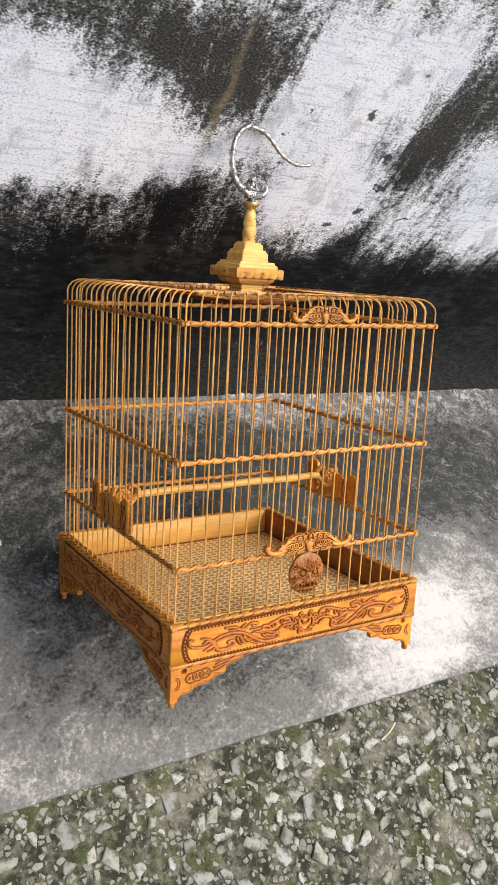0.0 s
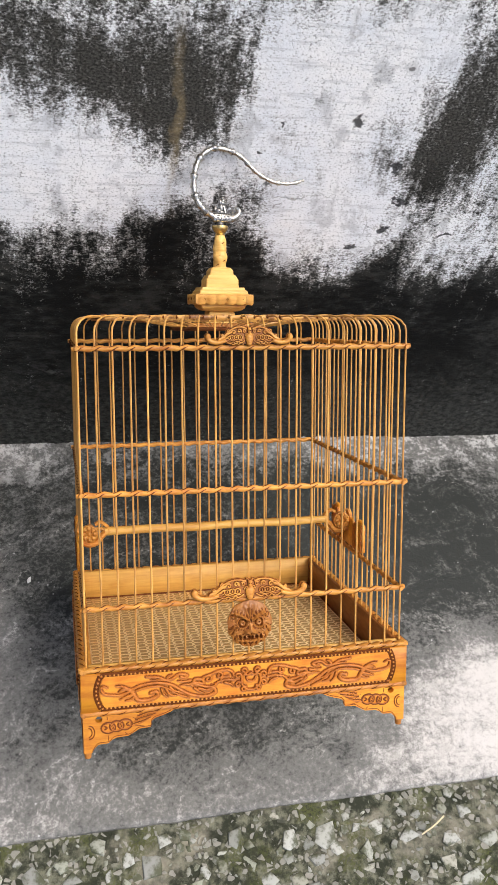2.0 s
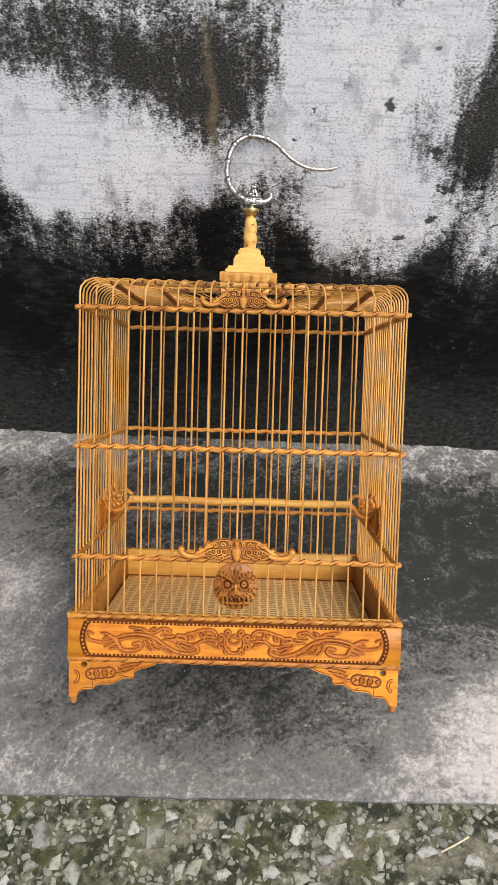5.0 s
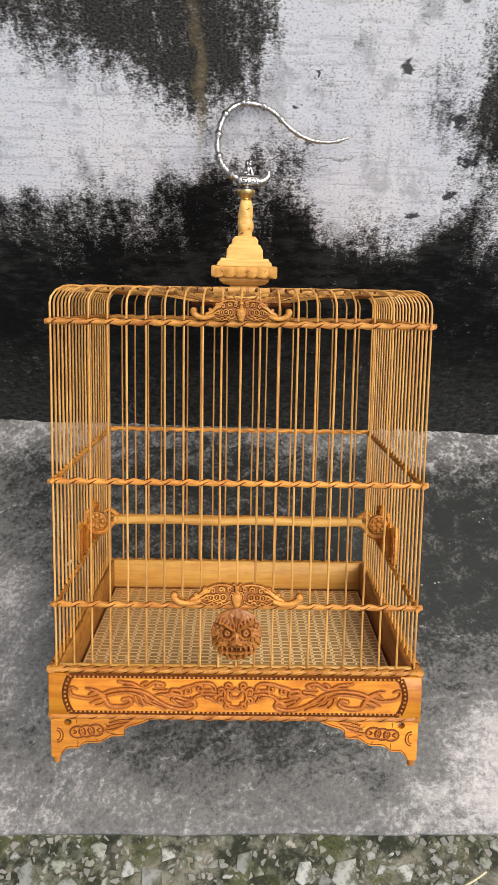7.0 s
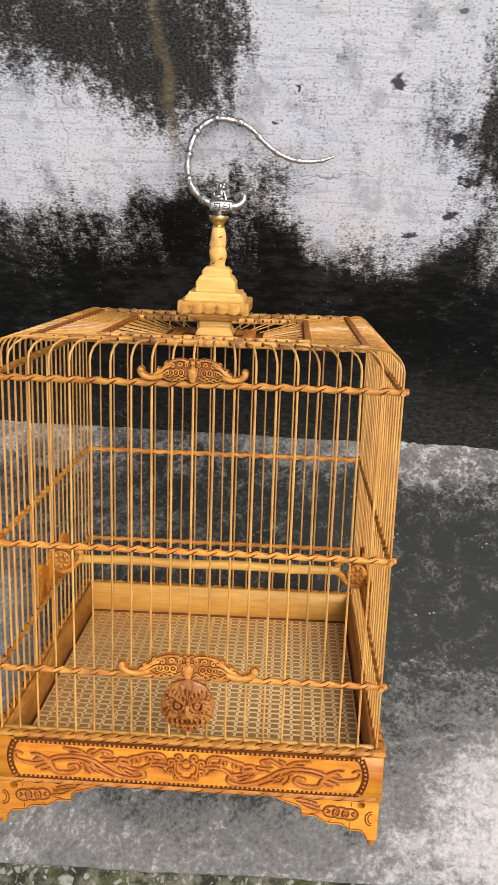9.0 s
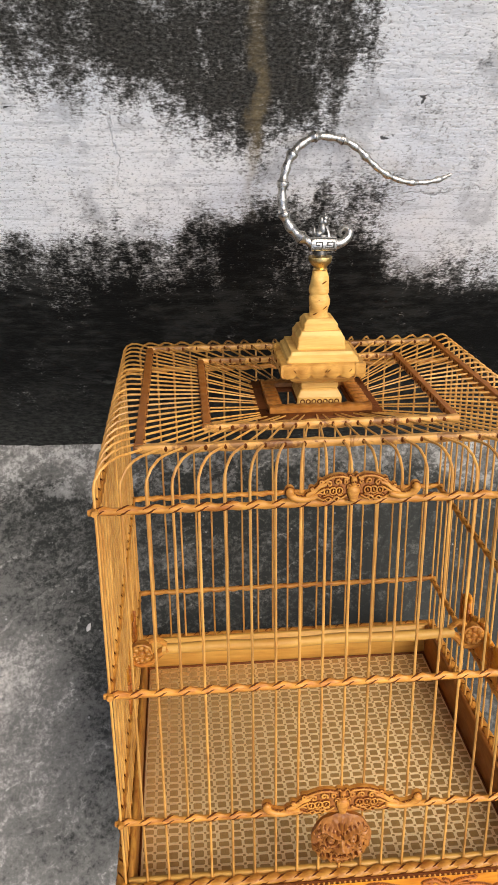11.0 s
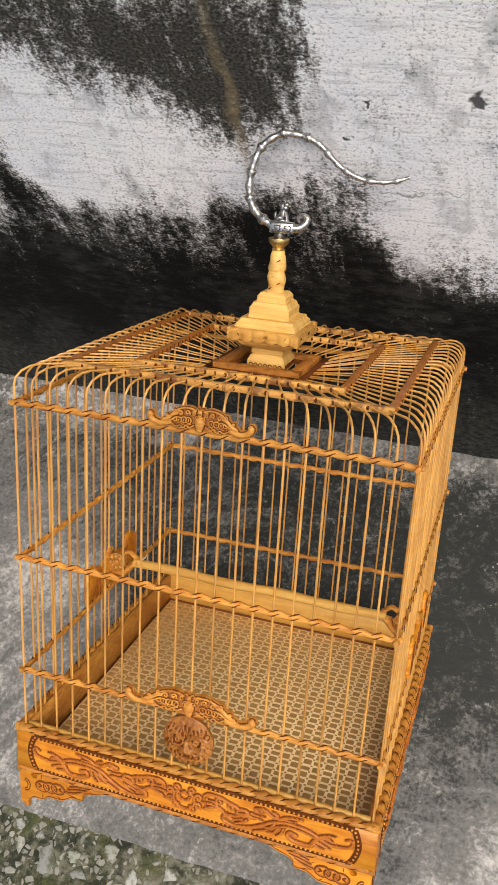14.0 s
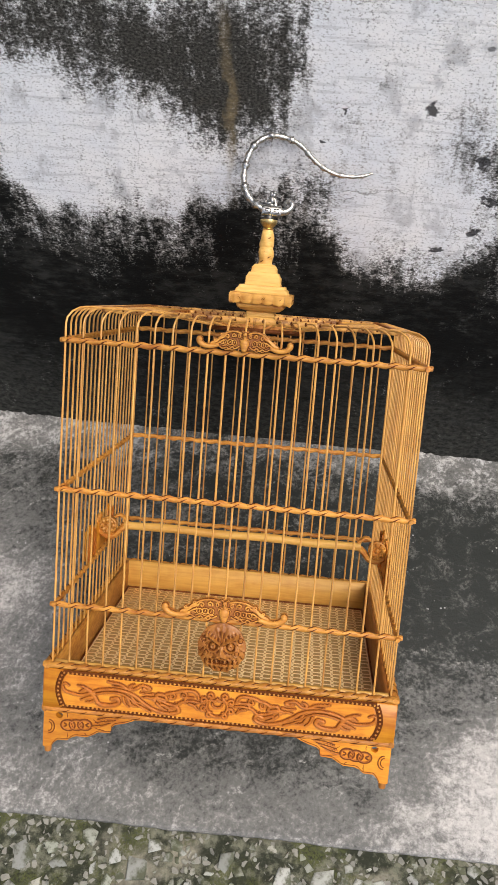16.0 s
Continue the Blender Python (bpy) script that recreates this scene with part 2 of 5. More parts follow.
    holes = [
        (0.214, 0.429, 0.010, 0.005, 10, 1.0), (0.178, 0.403, 0.010, 0.004, -8, 1.0), (0.208, 0.520, 0.007, 0.011, 0, 0.9), (0.225, 0.472, 0.012, 0.004, -5, 1.0),
        (0.148, 0.575, 0.008, 0.009, 20, 0.8), (0.060, 0.490, 0.006, 0.004, 0, 0.7), (0.066, 0.569, 0.003, 0.003, 0, 0.8), (0.300, 0.424, 0.016, 0.003, 4, 0.9),
        (0.046, 0.533, 0.003, 0.004, 0, 0.8), (-0.222, 0.560, 0.003, 0.003, 0, 0.8), (0.024, 0.480, 0.005, 0.006, 30, 0.6), (0.075, 0.462, 0.009, 0.003, 20, 0.6),
    ]
    jag = n.tree.nodes.new("ShaderNodeVectorMath")
    jag.operation = "MULTIPLY_ADD"
    n.plug(jag, "i0", n.add("ShaderNodeTexNoise", Vector=uv, Scale=110.0, Detail=4.0).outputs["Color"])
    n.plug(jag, "i1", (0.022, 0.022, 0))
    n.plug(jag, "i2", uv)
    pocks = blobs(n, n.add("ShaderNodeMapping", Vector=jag.outputs[0], Location=(-0.011, -0.011, 0)).outputs[0], holes, 0.0)
    pit_some = n.math("MINIMUM", n.math("ADD", n.math("MULTIPLY", pit_some, 0.7), n.math("MULTIPLY", n.span(pocks, 0.34, 0.80), 0.9)), 1.0)
    c = n.mix(pit_some, c, (0.022, 0.022, 0.024))
    # hair cracks
    crack = n.add("ShaderNodeTexVoronoi", Vector=n.add("ShaderNodeMapping", Vector=off.outputs[0]).outputs[0], Scale=9.0)
    crack.feature = "DISTANCE_TO_EDGE"
    line = n.math("MULTIPLY", n.span(crack.outputs["Distance"], 0.007, 0.001), n.math("MULTIPLY", cover, n.span(n.noise(p, 12.0, 2, 0.5), 0.52, 0.62)))
    c = n.mix(n.math("MULTIPLY", line, 0.45), c, (0.10, 0.10, 0.10))
    h = n.math("ADD", n.math("ADD", n.math("MULTIPLY", grit2, 0.7), n.math("MULTIPLY", float_marks, 0.8)), n.math("MULTIPLY", grit, 1.2))
    h = n.math("SUBTRACT", h, n.math("MULTIPLY", n.math("ADD", pit_some, line), 1.2))
    return n.finish(c, n.span(cover, 0, 1, 0.8, 0.95), n.bump(h, 0.5, 0.0020), spec=0.12)


def slab_material():
    n = Nodes("stained_and_shaded_concrete")
    p = n.coords()
    uv = flat_vector(n, p, "XY")
    shake = n.add("ShaderNodeTexNoise", Vector=p, Scale=11.0, Detail=6.0, Roughness=0.6)
    off = n.tree.nodes.new("ShaderNodeVectorMath")
    off.operation = "MULTIPLY_ADD"
    n.plug(off, "i0", flat_vector(n, shake.outputs["Color"], "XY"))
    n.plug(off, "i1", (0.12, 0.10, 0))
    n.plug(off, "i2", uv)
    moved = n.add("ShaderNodeMapping", Vector=off.outputs[0], Location=(-0.06, -0.05, 0)).outputs[0]
    # the first ellipse paints the soft sun patch at the front right
    pale = [
        (0.38, -0.46, 0.18, 0.09, 10, 0.52), (-0.40, -0.13, 0.15, 0.09, 0, 0.14), (-0.36, -0.52, 0.20, 0.06, 0, 0.14), (0.50, -0.40, 0.20, 0.12, 0, 0.3), (-0.15, -0.56, 0.40, 0.06, 0, 0.14),
        (0.36, -0.54, 0.25, 0.05, 0, 0.25), (-0.35, -0.36, 0.14, 0.13, 0, 0.26), (0.31, -0.03, 0.16, 0.045, 0, 0.26),
        (-0.36, -0.02, 0.16, 0.04, 0, 0.40), (0.05, -0.02, 0.12, 0.03, 0, 0.22), (0.27, -0.33, 0.07, 0.05, 20, 0.22),
        (-0.36, -0.24, 0.12, 0.10, 0, 0.26),
    ]
    # the ellipse at (0.02, -0.47) paints the cage's shadow under its front
    dark = [(0.30, -0.20, 0.22, 0.17, 0, 0.50), (-0.36, -0.13, 0.14, 0.10, 0, 0.24), (0.0, -0.24, 0.32, 0.20, 0, 0.24), (0.65, -0.2, 0.25, 0.14, 0, 0.25), (0.02, -0.47, 0.20, 0.06, 0, 0.10), (0.0, -0.06, 0.20, 0.07, 0, 0.20)]
    f = n.math("SUBTRACT", blobs(n, moved, pale, 0.35), blobs(n, moved, dark, 0.0))
    fine = n.noise(p, 190.0, 5, 0.72)
    mid = n.noise(p, 42.0, 6, 0.66, 0.4)
    # trowel arcs: noise drawn out along curved sweeps
    arc = n.add("ShaderNodeMapping", Vector=off.outputs[0], Location=(-0.42, 0.95, 0)).outputs[0]
    polar = n.add("ShaderNodeSeparateXYZ", Vector=arc)
    radius = n.add("ShaderNodeVectorMath", i0=arc)
    radius.operation = "LENGTH"
    swing = n.math("ARCTAN2", polar.outputs["Y"], polar.outputs["X"])
    sweep = n.add("ShaderNodeCombineXYZ", X=n.math("MULTIPLY", swing, 0.13), Y=radius.outputs["Value"])
    scuff = n.noise(sweep.outputs[0], 75.0, 6, 0.72, 0.5)
    chalk = n.span(scuff, 0.55, 0.70)
    f = n.math("ADD", f, n.math("MULTIPLY", n.math("SUBTRACT", mid, 0.5), 0.80))
    f = n.math("ADD", f, n.math("MULTIPLY", n.math("SUBTRACT", fine, 0.5), 1.15))
    patch = n.noise(n.coords(shift=(1, 6, 0)), 15.0, 7, 0.68, 0.8)
    f = n.math("ADD", f, n.math("MULTIPLY", n.math("SUBTRACT", patch, 0.5), 0.45))
    f = n.math("ADD", f, n.math("MULTIPLY", n.math("SUBTRACT", scuff, 0.5), 0.9))
    low = n.mix(n.span(f, 0.0, 0.5), (0.017, 0.020, 0.018), (0.146, 0.146, 0.140))
    c = n.mix(n.span(f, 0.45, 1.15), low, (0.58, 0.56, 0.54))
    c = n.mix(n.math("MULTIPLY", n.math("MULTIPLY", chalk, n.span(fine, 0.42, 0.62)), n.span(f, 0.05, 0.45, 0.20, 0.75)), c, (0.50, 0.495, 0.47))
    dust = n.math("MULTIPLY", n.span(n.noise(n.coords(shift=(4, 2, 0)), 34.0, 8, 0.78, 0.6), 0.49, 0.66), n.span(fine, 0.38, 0.60))
    c = n.mix(n.math("MULTIPLY", dust, 0.42), c, (0.27, 0.268, 0.25))
    # crumbs of lime
    speck = n.add("ShaderNodeTexVoronoi", Vector=p, Scale=120.0)
    dots = n.math("MULTIPLY", n.span(speck.outputs["Distance"], 0.2, 0.1), n.span(n.noise(p, 26.0, 4, 0.7), 0.54, 0.66))
    c = n.mix(n.math("MULTIPLY", dots, 0.75), c, (0.5, 0.5, 0.5))
    # lime crust along the wall's foot
    y = n.add("ShaderNodeSeparateXYZ", Vector=moved).outputs["Y"]
    across = n.math("ABSOLUTE", n.add("ShaderNodeSeparateXYZ", Vector=moved).outputs["X"])
    crust = n.math("MULTIPLY", n.math("MULTIPLY", n.span(y, -0.105, -0.02), n.span(across, 0.12, 0.26, 0.35, 1.0)), n.span(n.math("ADD", n.math("MULTIPLY", mid, 0.6), n.math("MULTIPLY", fine, 0.4)), 0.49, 0.60))
    c = n.mix(n.math("MULTIPLY", crust, 0.65), c, (0.55, 0.55, 0.54))
    h = n.math("ADD", mid, n.math("MULTIPLY", fine, 0.6))
    return n.finish(c, n.span(f, 0.1, 0.8, 0.55, 0.85), n.bump(h, 0.55, 0.0022), spec=0.35)


def ground_material():
    n = Nodes("mossy_weathered_aggregate")
    p = n.coords()
    big = n.noise(p, 14.0, 5, 0.62)
    mid = n.noise(p, 70.0, 6, 0.7)
    fine = n.noise(p, 330.0, 4, 0.7)
    moss = n.noise(n.coords(shift=(3, 1, 0)), 17.0, 4, 0.6)
    c = n.mix(n.span(mid, 0.42, 0.66), (0.027, 0.031, 0.019), (0.18, 0.182, 0.132))
    c = n.mix(n.math("MULTIPLY", n.span(big, 0.52, 0.70), 0.6), c, (0.34, 0.315, 0.25))
    c = n.mix(n.math("MULTIPLY", n.span(moss, 0.49, 0.63), n.span(fine, 0.35, 0.6)), c, (0.080, 0.090, 0.030))
    chips = n.add("ShaderNodeTexVoronoi", Vector=p, Scale=130.0)
    tint = n.add("ShaderNodeSeparateColor", Color=chips.outputs["Color"]).outputs[0]
    rim = n.add("ShaderNodeTexVoronoi", Vector=p, Scale=130.0)
    rim.feature = "DISTANCE_TO_EDGE"
    m = n.math("MULTIPLY", n.span(rim.outputs["Distance"], 0.10, 0.16), n.span(tint, 0.58, 0.66))
    c = n.mix(n.math("MULTIPLY", m, 0.7), c, n.mix(tint, (0.16, 0.165, 0.15), (0.40, 0.39, 0.35)))
    h = n.math("ADD", n.math("ADD", mid, n.math("MULTIPLY", fine, 0.5)), n.math("MULTIPLY", m, 0.5))
    return n.finish(c, 0.85, n.bump(h, 0.8, 0.004), spec=0.3)


def stone_material(name, island):
    n = Nodes(name)
    p = n.coords()
    if island:
        r = n.add("ShaderNodeNewGeometry").outputs["Random Per Island"]
    else:
        r = n.add("ShaderNodeObjectInfo").outputs["Random"]
    ramp = n.add("ShaderNodeValToRGB", Fac=r)
    el = ramp.color_ramp.elements
    el[0].position, el[0].color = 0.0, (0.26, 0.27, 0.26, 1)
    el[1].position, el[1].color = 1.0, (0.64, 0.655, 0.63, 1)
    for pos, col in ((0.25, (0.46, 0.47, 0.46)), (0.5, (0.62, 0.635, 0.61)), (0.72, (0.36, 0.385, 0.31)), (0.9, (0.52, 0.505, 0.44))):
        e = el.new(pos)
        e.color = (*col, 1)
    k = 1.0 if island else 0.03
    t = n.noise(p, 160.0 * k, 5, 0.7)
    d = n.noise(p, 40.0 * k, 4, 0.6)
    c = n.mix(n.math("MULTIPLY", n.span(t, 0.45, 0.75), 0.55), n.mix(0.36 if not island else 0.60, ramp.outputs[0], (0.15, 0.157, 0.122)), (0.13, 0.13, 0.10))
    w = n.noise(n.coords(shift=(5, 5, 5)), 260.0 * k, 3, 0.6)
    c = n.mix(n.math("MULTIPLY", n.span(n.math("ADD", d, n.math("MULTIPLY", w, 0.25)), 0.54, 0.74), 0.9), c, (0.065, 0.072, 0.036))
    return n.finish(c, 0.72, n.bump(t, 0.5, 0.001), spec=0.35)


WALL, SLAB, GROUND = wall_material(), slab_material(), ground_material()
STONE, STONES = stone_material("pale_stone", False), stone_material("pale_stones", True)
STRAW = wood("dry_straw", (0.82, 0.74, 0.52), (0.66, 0.56, 0.34), (1, 1, 1), 0.6, 300)


# ---------------------------------------------------------------- mesh tools
class Shape:
    """Collects vertices and faces of one mesh."""

    def __init__(self):
        self.v, self.f, self.m = [], [], []

    def grid(self, rings, closed_ring=True, caps=True, mat=0, mats=None):
        """Skins a list of rings of points."""
        base, k = len(self.v), len(rings[0])
        for ring in rings:
            self.v.extend(tuple(map(float, q)) for q in ring)
        last = k if closed_ring else k - 1
        for i in range(len(rings) - 1):
            for j in range(last):
                a, b = base + i * k + j, base + i * k + (j + 1) % k
                self.f.append((a, b, b + k, a + k))
                self.m.append(mats(i, j) if mats else mat)
        if caps and closed_ring:
            self.f.append(tuple(base + j for j in reversed(range(k))))
            self.f.append(tuple(base + (len(rings) - 1) * k + j for j in range(k)))
            self.m.extend((mat, mat))

    def sweep(self, pts, wide, high=None, up=(0, -1, 0), sides=8, mat=0, caps=True):
        """A tube along pts; wide and high: half sizes across and along up (numbers or one for each point)."""
        pts = np.array(pts, float)
        n = len(pts)
        wide = np.broadcast_to(np.array(wide, float), n)
        high = wide if high is None else np.broadcast_to(np.array(high, float), n)
        tan = np.gradient(pts, axis=0)
        tan /= np.linalg.norm(tan, axis=1)[:, None] + 1e-12
        rings = []
        for i in range(n):
            u = np.array(up, float) - tan[i] * np.dot(up, tan[i])
            u /= np.linalg.norm(u) + 1e-12
            s = np.cross(tan[i], u)
            ang = [2 * math.pi * (j + 0.5) / sides for j in range(sides)]
            rings.append([pts[i] + s * math.cos(a) * wide[i] + u * math.sin(a) * high[i] for a in ang])
        self.grid(rings, mat=mat, caps=caps)

    def lathe(self, profile, centre=(0, 0), sides=20, mat=0, square=False):
        """Profile of (radius, height) turned round an upright axis; square: four bevelled sides instead."""
        rings = []
        for r, h in profile:
            if square:
                c = min(0.0009, r * 0.2)
                ring = [(r, -r + c), (r, r - c), (r - c, r), (-r + c, r), (-r, r - c), (-r, -r + c), (-r + c, -r), (r - c, -r)]
            else:
                ring = [(r * math.cos(2 * math.pi * j / sides), r * math.sin(2 * math.pi * j / sides)) for j in range(sides)]
            rings.append([(centre[0] + x, centre[1] + y, h) for x, y in ring])
        self.grid(rings, mat=mat)

    def box(self, lo, hi, bevel=0.0, mat=0):
        (x0, y0, z0), (x1, y1, z1) = lo, hi
        b = min(bevel, (x1 - x0) / 2.1, (y1 - y0) / 2.1, (z1 - z0) / 2.1)
        if b <= 0:
            self.grid([[(x0, y0, z), (x1, y0, z), (x1, y1, z), (x0, y1, z)] for z in (z0, z1)], mat=mat)
            return

        def ring(e, z):
            return [(x0 + e + b, y0 + e, z), (x1 - e - b, y0 + e, z), (x1 - e, y0 + e + b, z), (x1 - e, y1 - e - b, z),
                    (x1 - e - b, y1 - e, z), (x0 + e + b, y1 - e, z), (x0 + e, y1 - e - b, z), (x0 + e, y0 + e + b, z)]
        self.grid([ring(b * 0.8, z0), ring(0, z0 + b), ring(0, z1 - b), ring(b * 0.8, z1)], mat=mat)

    def ball(self, c, r, mat=0, seg=8, rings=5):
        rx, ry, rz = r if isinstance(r, tuple) else (r, r, r)
        out = []
        for i in range(rings + 1):
            a = math.pi * (0.02 + 0.96 * i / rings) - math.pi / 2
            out.append([(c[0] + rx * math.cos(a) * math.cos(2 * math.pi * j / seg), c[1] + ry * math.cos(a) * math.sin(2 * math.pi * j / seg), c[2] + rz * math.sin(a)) for j in range(seg)])
        self.grid(out, mat=mat)

    def plate(self, outline, y0, y1, bevel=0.0006, mat=0):
        """An outline of (x, z) extruded from y0 (front) to y1, with a small front bevel."""
        o = np.array(outline, float)
        mid = o.mean(axis=0)
        inner = o + (mid - o) / (np.linalg.norm(o - mid, axis=1)[:, None] + 1e-9) * bevel
        n, base = len(o), len(self.v)
        for ring, y in ((inner, y0), (o, y0 + bevel), (o, y1)):
            self.v.extend((float(a), float(y), float(b)) for a, b in ring)
        for i in range(2):
            for j in range(n):
                a, b = base + i * n + j, base + i * n + (j + 1) % n
                self.f.append((a, b, b + n, a + n))
                self.m.append(mat)
        self.f.append(tuple(base + j for j in reversed(range(n))))
        self.f.append(tuple(base + 2 * n + j for j in range(n)))
        self.m.extend((mat, mat))

    def mesh(self, name, mats, smooth=True, angle=42):
        me = bpy.data.meshes.new(name)
        me.from_pydata(self.v, [], self.f)
        for m in mats:
            me.materials.append(m)
        me.polygons.foreach_set("material_index", self.m)
        bm = bmesh.new()
        bm.from_mesh(me)
        bmesh.ops.recalc_face_normals(bm, faces=bm.faces)
        bm.to_mesh(me)
        bm.free()
        me.polygons.foreach_set("use_smooth", [smooth] * len(me.polygons))
        if smooth:
            me.set_sharp_from_angle(angle=radians(angle))
        me.update()
        return me


def part(name, shape, mats, parent, label="", smooth=True):
    """Links a mesh as one part under a thing or a part."""
    mats = mats if isinstance(mats, (list, tuple)) else [mats]
    me = shape if isinstance(shape, bpy.types.Mesh) else shape.mesh(name, mats, smooth)
    ob = new(name, me)
    ob.parent = parent
    return tagged(ob, label)


def empty(name, label, category, matrix):
    ob = new(name)
    ob.empty_display_size = 0.05
    ob.matrix_world = matrix
    return tagged(ob, label, category)


def spiral(cx, cz, r0, r1, a0, a1, n=18):
    """Points (x, z) of a spiral from radius r0 at angle a0 to r1 at a1, in degrees."""
    out = []
    for i in range(n):
        t = i / (n - 1)
        a, r = radians(a0 + (a1 - a0) * t), r0 + (r1 - r0) * t
        out.append((cx + r * math.cos(a), cz + r * math.sin(a)))
    return out


def bend(points, n=6):
    """A smooth line through a few points (Catmull-Rom)."""
    p = [np.array(q, float) for q in points]
    p = [2 * p[0] - p[1]] + p + [2 * p[-1] - p[-2]]
    out = []
    for i in range(1, len(p) - 2):
        for k in range(n):
            t = k / n
            out.append(0.5 * (2 * p[i] + (p[i + 1] - p[i - 1]) * t + (2 * p[i - 1] - 5 * p[i] + 4 * p[i + 1] - p[i + 2]) * t * t + (3 * p[i] - p[i - 1] - 3 * p[i + 1] + p[i + 2]) * t ** 3))
    out.append(p[-2])
    return np.array(out)


# ---------------------------------------------------------------- setting
def wall():
    s = Shape()
    s.box((-4.0, 0.0, -0.3), (4.0, 0.22, 2.6))
    ob = new("wall_north", s.mesh("wall_north", [WALL], False))
    return tagged(ob, "black mould-stained limewashed wall with peeling white patches", "wall", kind="structure")


def sky_blocker_west():
    # added out of view to block the sky and darken the cage's left flank
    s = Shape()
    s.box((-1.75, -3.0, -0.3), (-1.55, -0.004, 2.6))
    ob = new("sky_blocker_west", s.mesh("sky_blocker_west", [WALL], False))
    return tagged(ob, "added unseen wall that keeps sky light off the left", "wall", kind="structure")


def edge(x):
    """The slab's front edge."""
    return -0.5605 + 0.035 * x + 0.0016 * noise.noise(Vector((x * 9, 0, 0))) + 0.0011 * noise.noise(Vector((x * 45, 3, 0)))


def slab():
    s = Shape()
    xs = np.concatenate((np.linspace(-1.6, -0.56, 60), np.linspace(-0.55, 0.65, 520), np.linspace(0.67, 1.8, 60)))
    rings = []
    for x in xs:
        y = edge(x)
        swell = 0.55 + 0.9 * noise.noise(Vector((x * 6.0, 0, 4)))

        def crust(d, amount):
            rough = 0.5 + 0.5 * noise.noise(Vector((x * 38, d * 60, 1))) + 0.35 * noise.noise(Vector((x * 120, d * 130, 2)))
            return max(0.0, amount * swell * rough)
        rings.append([(x, 0.0, -0.12), (x, y, -0.12), (x, y, -0.0035), (x, y + 0.0025, -0.0008), (x, y + 0.007, 0.0), (x, -0.060, 0.0),
                      (x, -0.042, crust(0.042, 0.0025)), (x, -0.030, crust(0.030, 0.0045)), (x, -0.020, crust(0.020, 0.0065)),
                      (x, -0.012, crust(0.012, 0.0085)), (x, -0.006, crust(0.006, 0.0105)), (x, 0.0, crust(0.0, 0.0130))])
    s.grid(rings)
    ob = new("floor", s.mesh("floor", [SLAB]))
    return tagged(ob, "grey concrete slab with damp stains, lime traces, painted sun patch and shadow", "floor", kind="structure")


GROUND_Z = -0.009


def ground():
    s = Shape()
    # one sheet: finely uneven near the slab, then plain to the horizon
    xs = np.concatenate(([-400, -40, -4, -1.6, -1.0], np.linspace(-0.62, 0.95, 393), [1.3, 1.8, 4, 40, 400]))
    ys = np.concatenate(([-400, -40, -4, -1.5, -1.2], np.linspace(-1.0, -0.53, 118), [-0.4, 0.5, 40, 400]))
    rings = []
    for x in xs:
        ring = []
        for y in ys:
            near = -0.7 < x < 1.0 and -1.05 < y < -0.52
            z = GROUND_Z
            if near:
                z += 0.0020 * noise.noise(Vector((x * 75, y * 75, 0))) + 0.0024 * noise.noise(Vector((x * 26, y * 26, 5))) + 0.0012 * noise.noise(Vector((x * 160, y * 160, 9)))
            ring.append((x, y, z))
        rings.append(ring)
    s.grid(rings, closed_ring=False)
    ob = new("ground", s.mesh("ground", [GROUND]))
    return tagged(ob, "weathered mossy concrete ground with exposed broken stones", "ground", kind="structure")


def stone_shape(rnd):
    """An angular, flattened chip about one unit long."""
    s = Shape()
    k = rnd.choice((4, 5, 5, 6, 7))
    ang = sorted(2 * math.pi * (j + rnd.uniform(-0.33, 0.33)) / k for j in range(k))
    rad = [rnd.uniform(0.38, 0.60) for _ in ang]
    squash = rnd.uniform(0.5, 0.9)
    tilt = (rnd.uniform(-0.16, 0.16), rnd.uniform(-0.16, 0.16))
    rings = []
    for f, z in ((1.05, -0.2), (1.0, 0.0), (0.96, 0.060), (0.86, 0.095), (0.45, 0.115)):
        ring = []
        for a, r in zip(ang, rad):
            x, y = f * r * math.cos(a), f * r * squash * math.sin(a)
            ring.append((x, y, z + (tilt[0] * x + tilt[1] * y if z > 0 else 0)))
        rings.append(ring)
    s.grid(rings)
    return s


def spots(rnd, count, x0, x1, y0, y1, sizes, taken, gap):
    """Places for stones that keep clear of one another."""
    out, tries = [], 0
    while len(out) < count and tries < count * 30:
        tries += 1
        x, y = rnd.uniform(x0, x1), rnd.uniform(y0, y1)
        size = sizes[0] + (sizes[1] - sizes[0]) * rnd.random() ** 1.3
        if y + size * 0.45 > edge(x) - 0.002:
            continue
        key = (int(x * 25), int(y * 25))
        close = [q for i in (-1, 0, 1) for j in (-1, 0, 1) for q in taken.get((key[0] + i, key[1] + j), ())]
        if any((q[0] - x) ** 2 + (q[1] - y) ** 2 < ((q[2] + size) * gap) ** 2 for q in close):
            continue
        taken.setdefault(key, []).append((x, y, size))
        out.append((x, y, size))
    return out


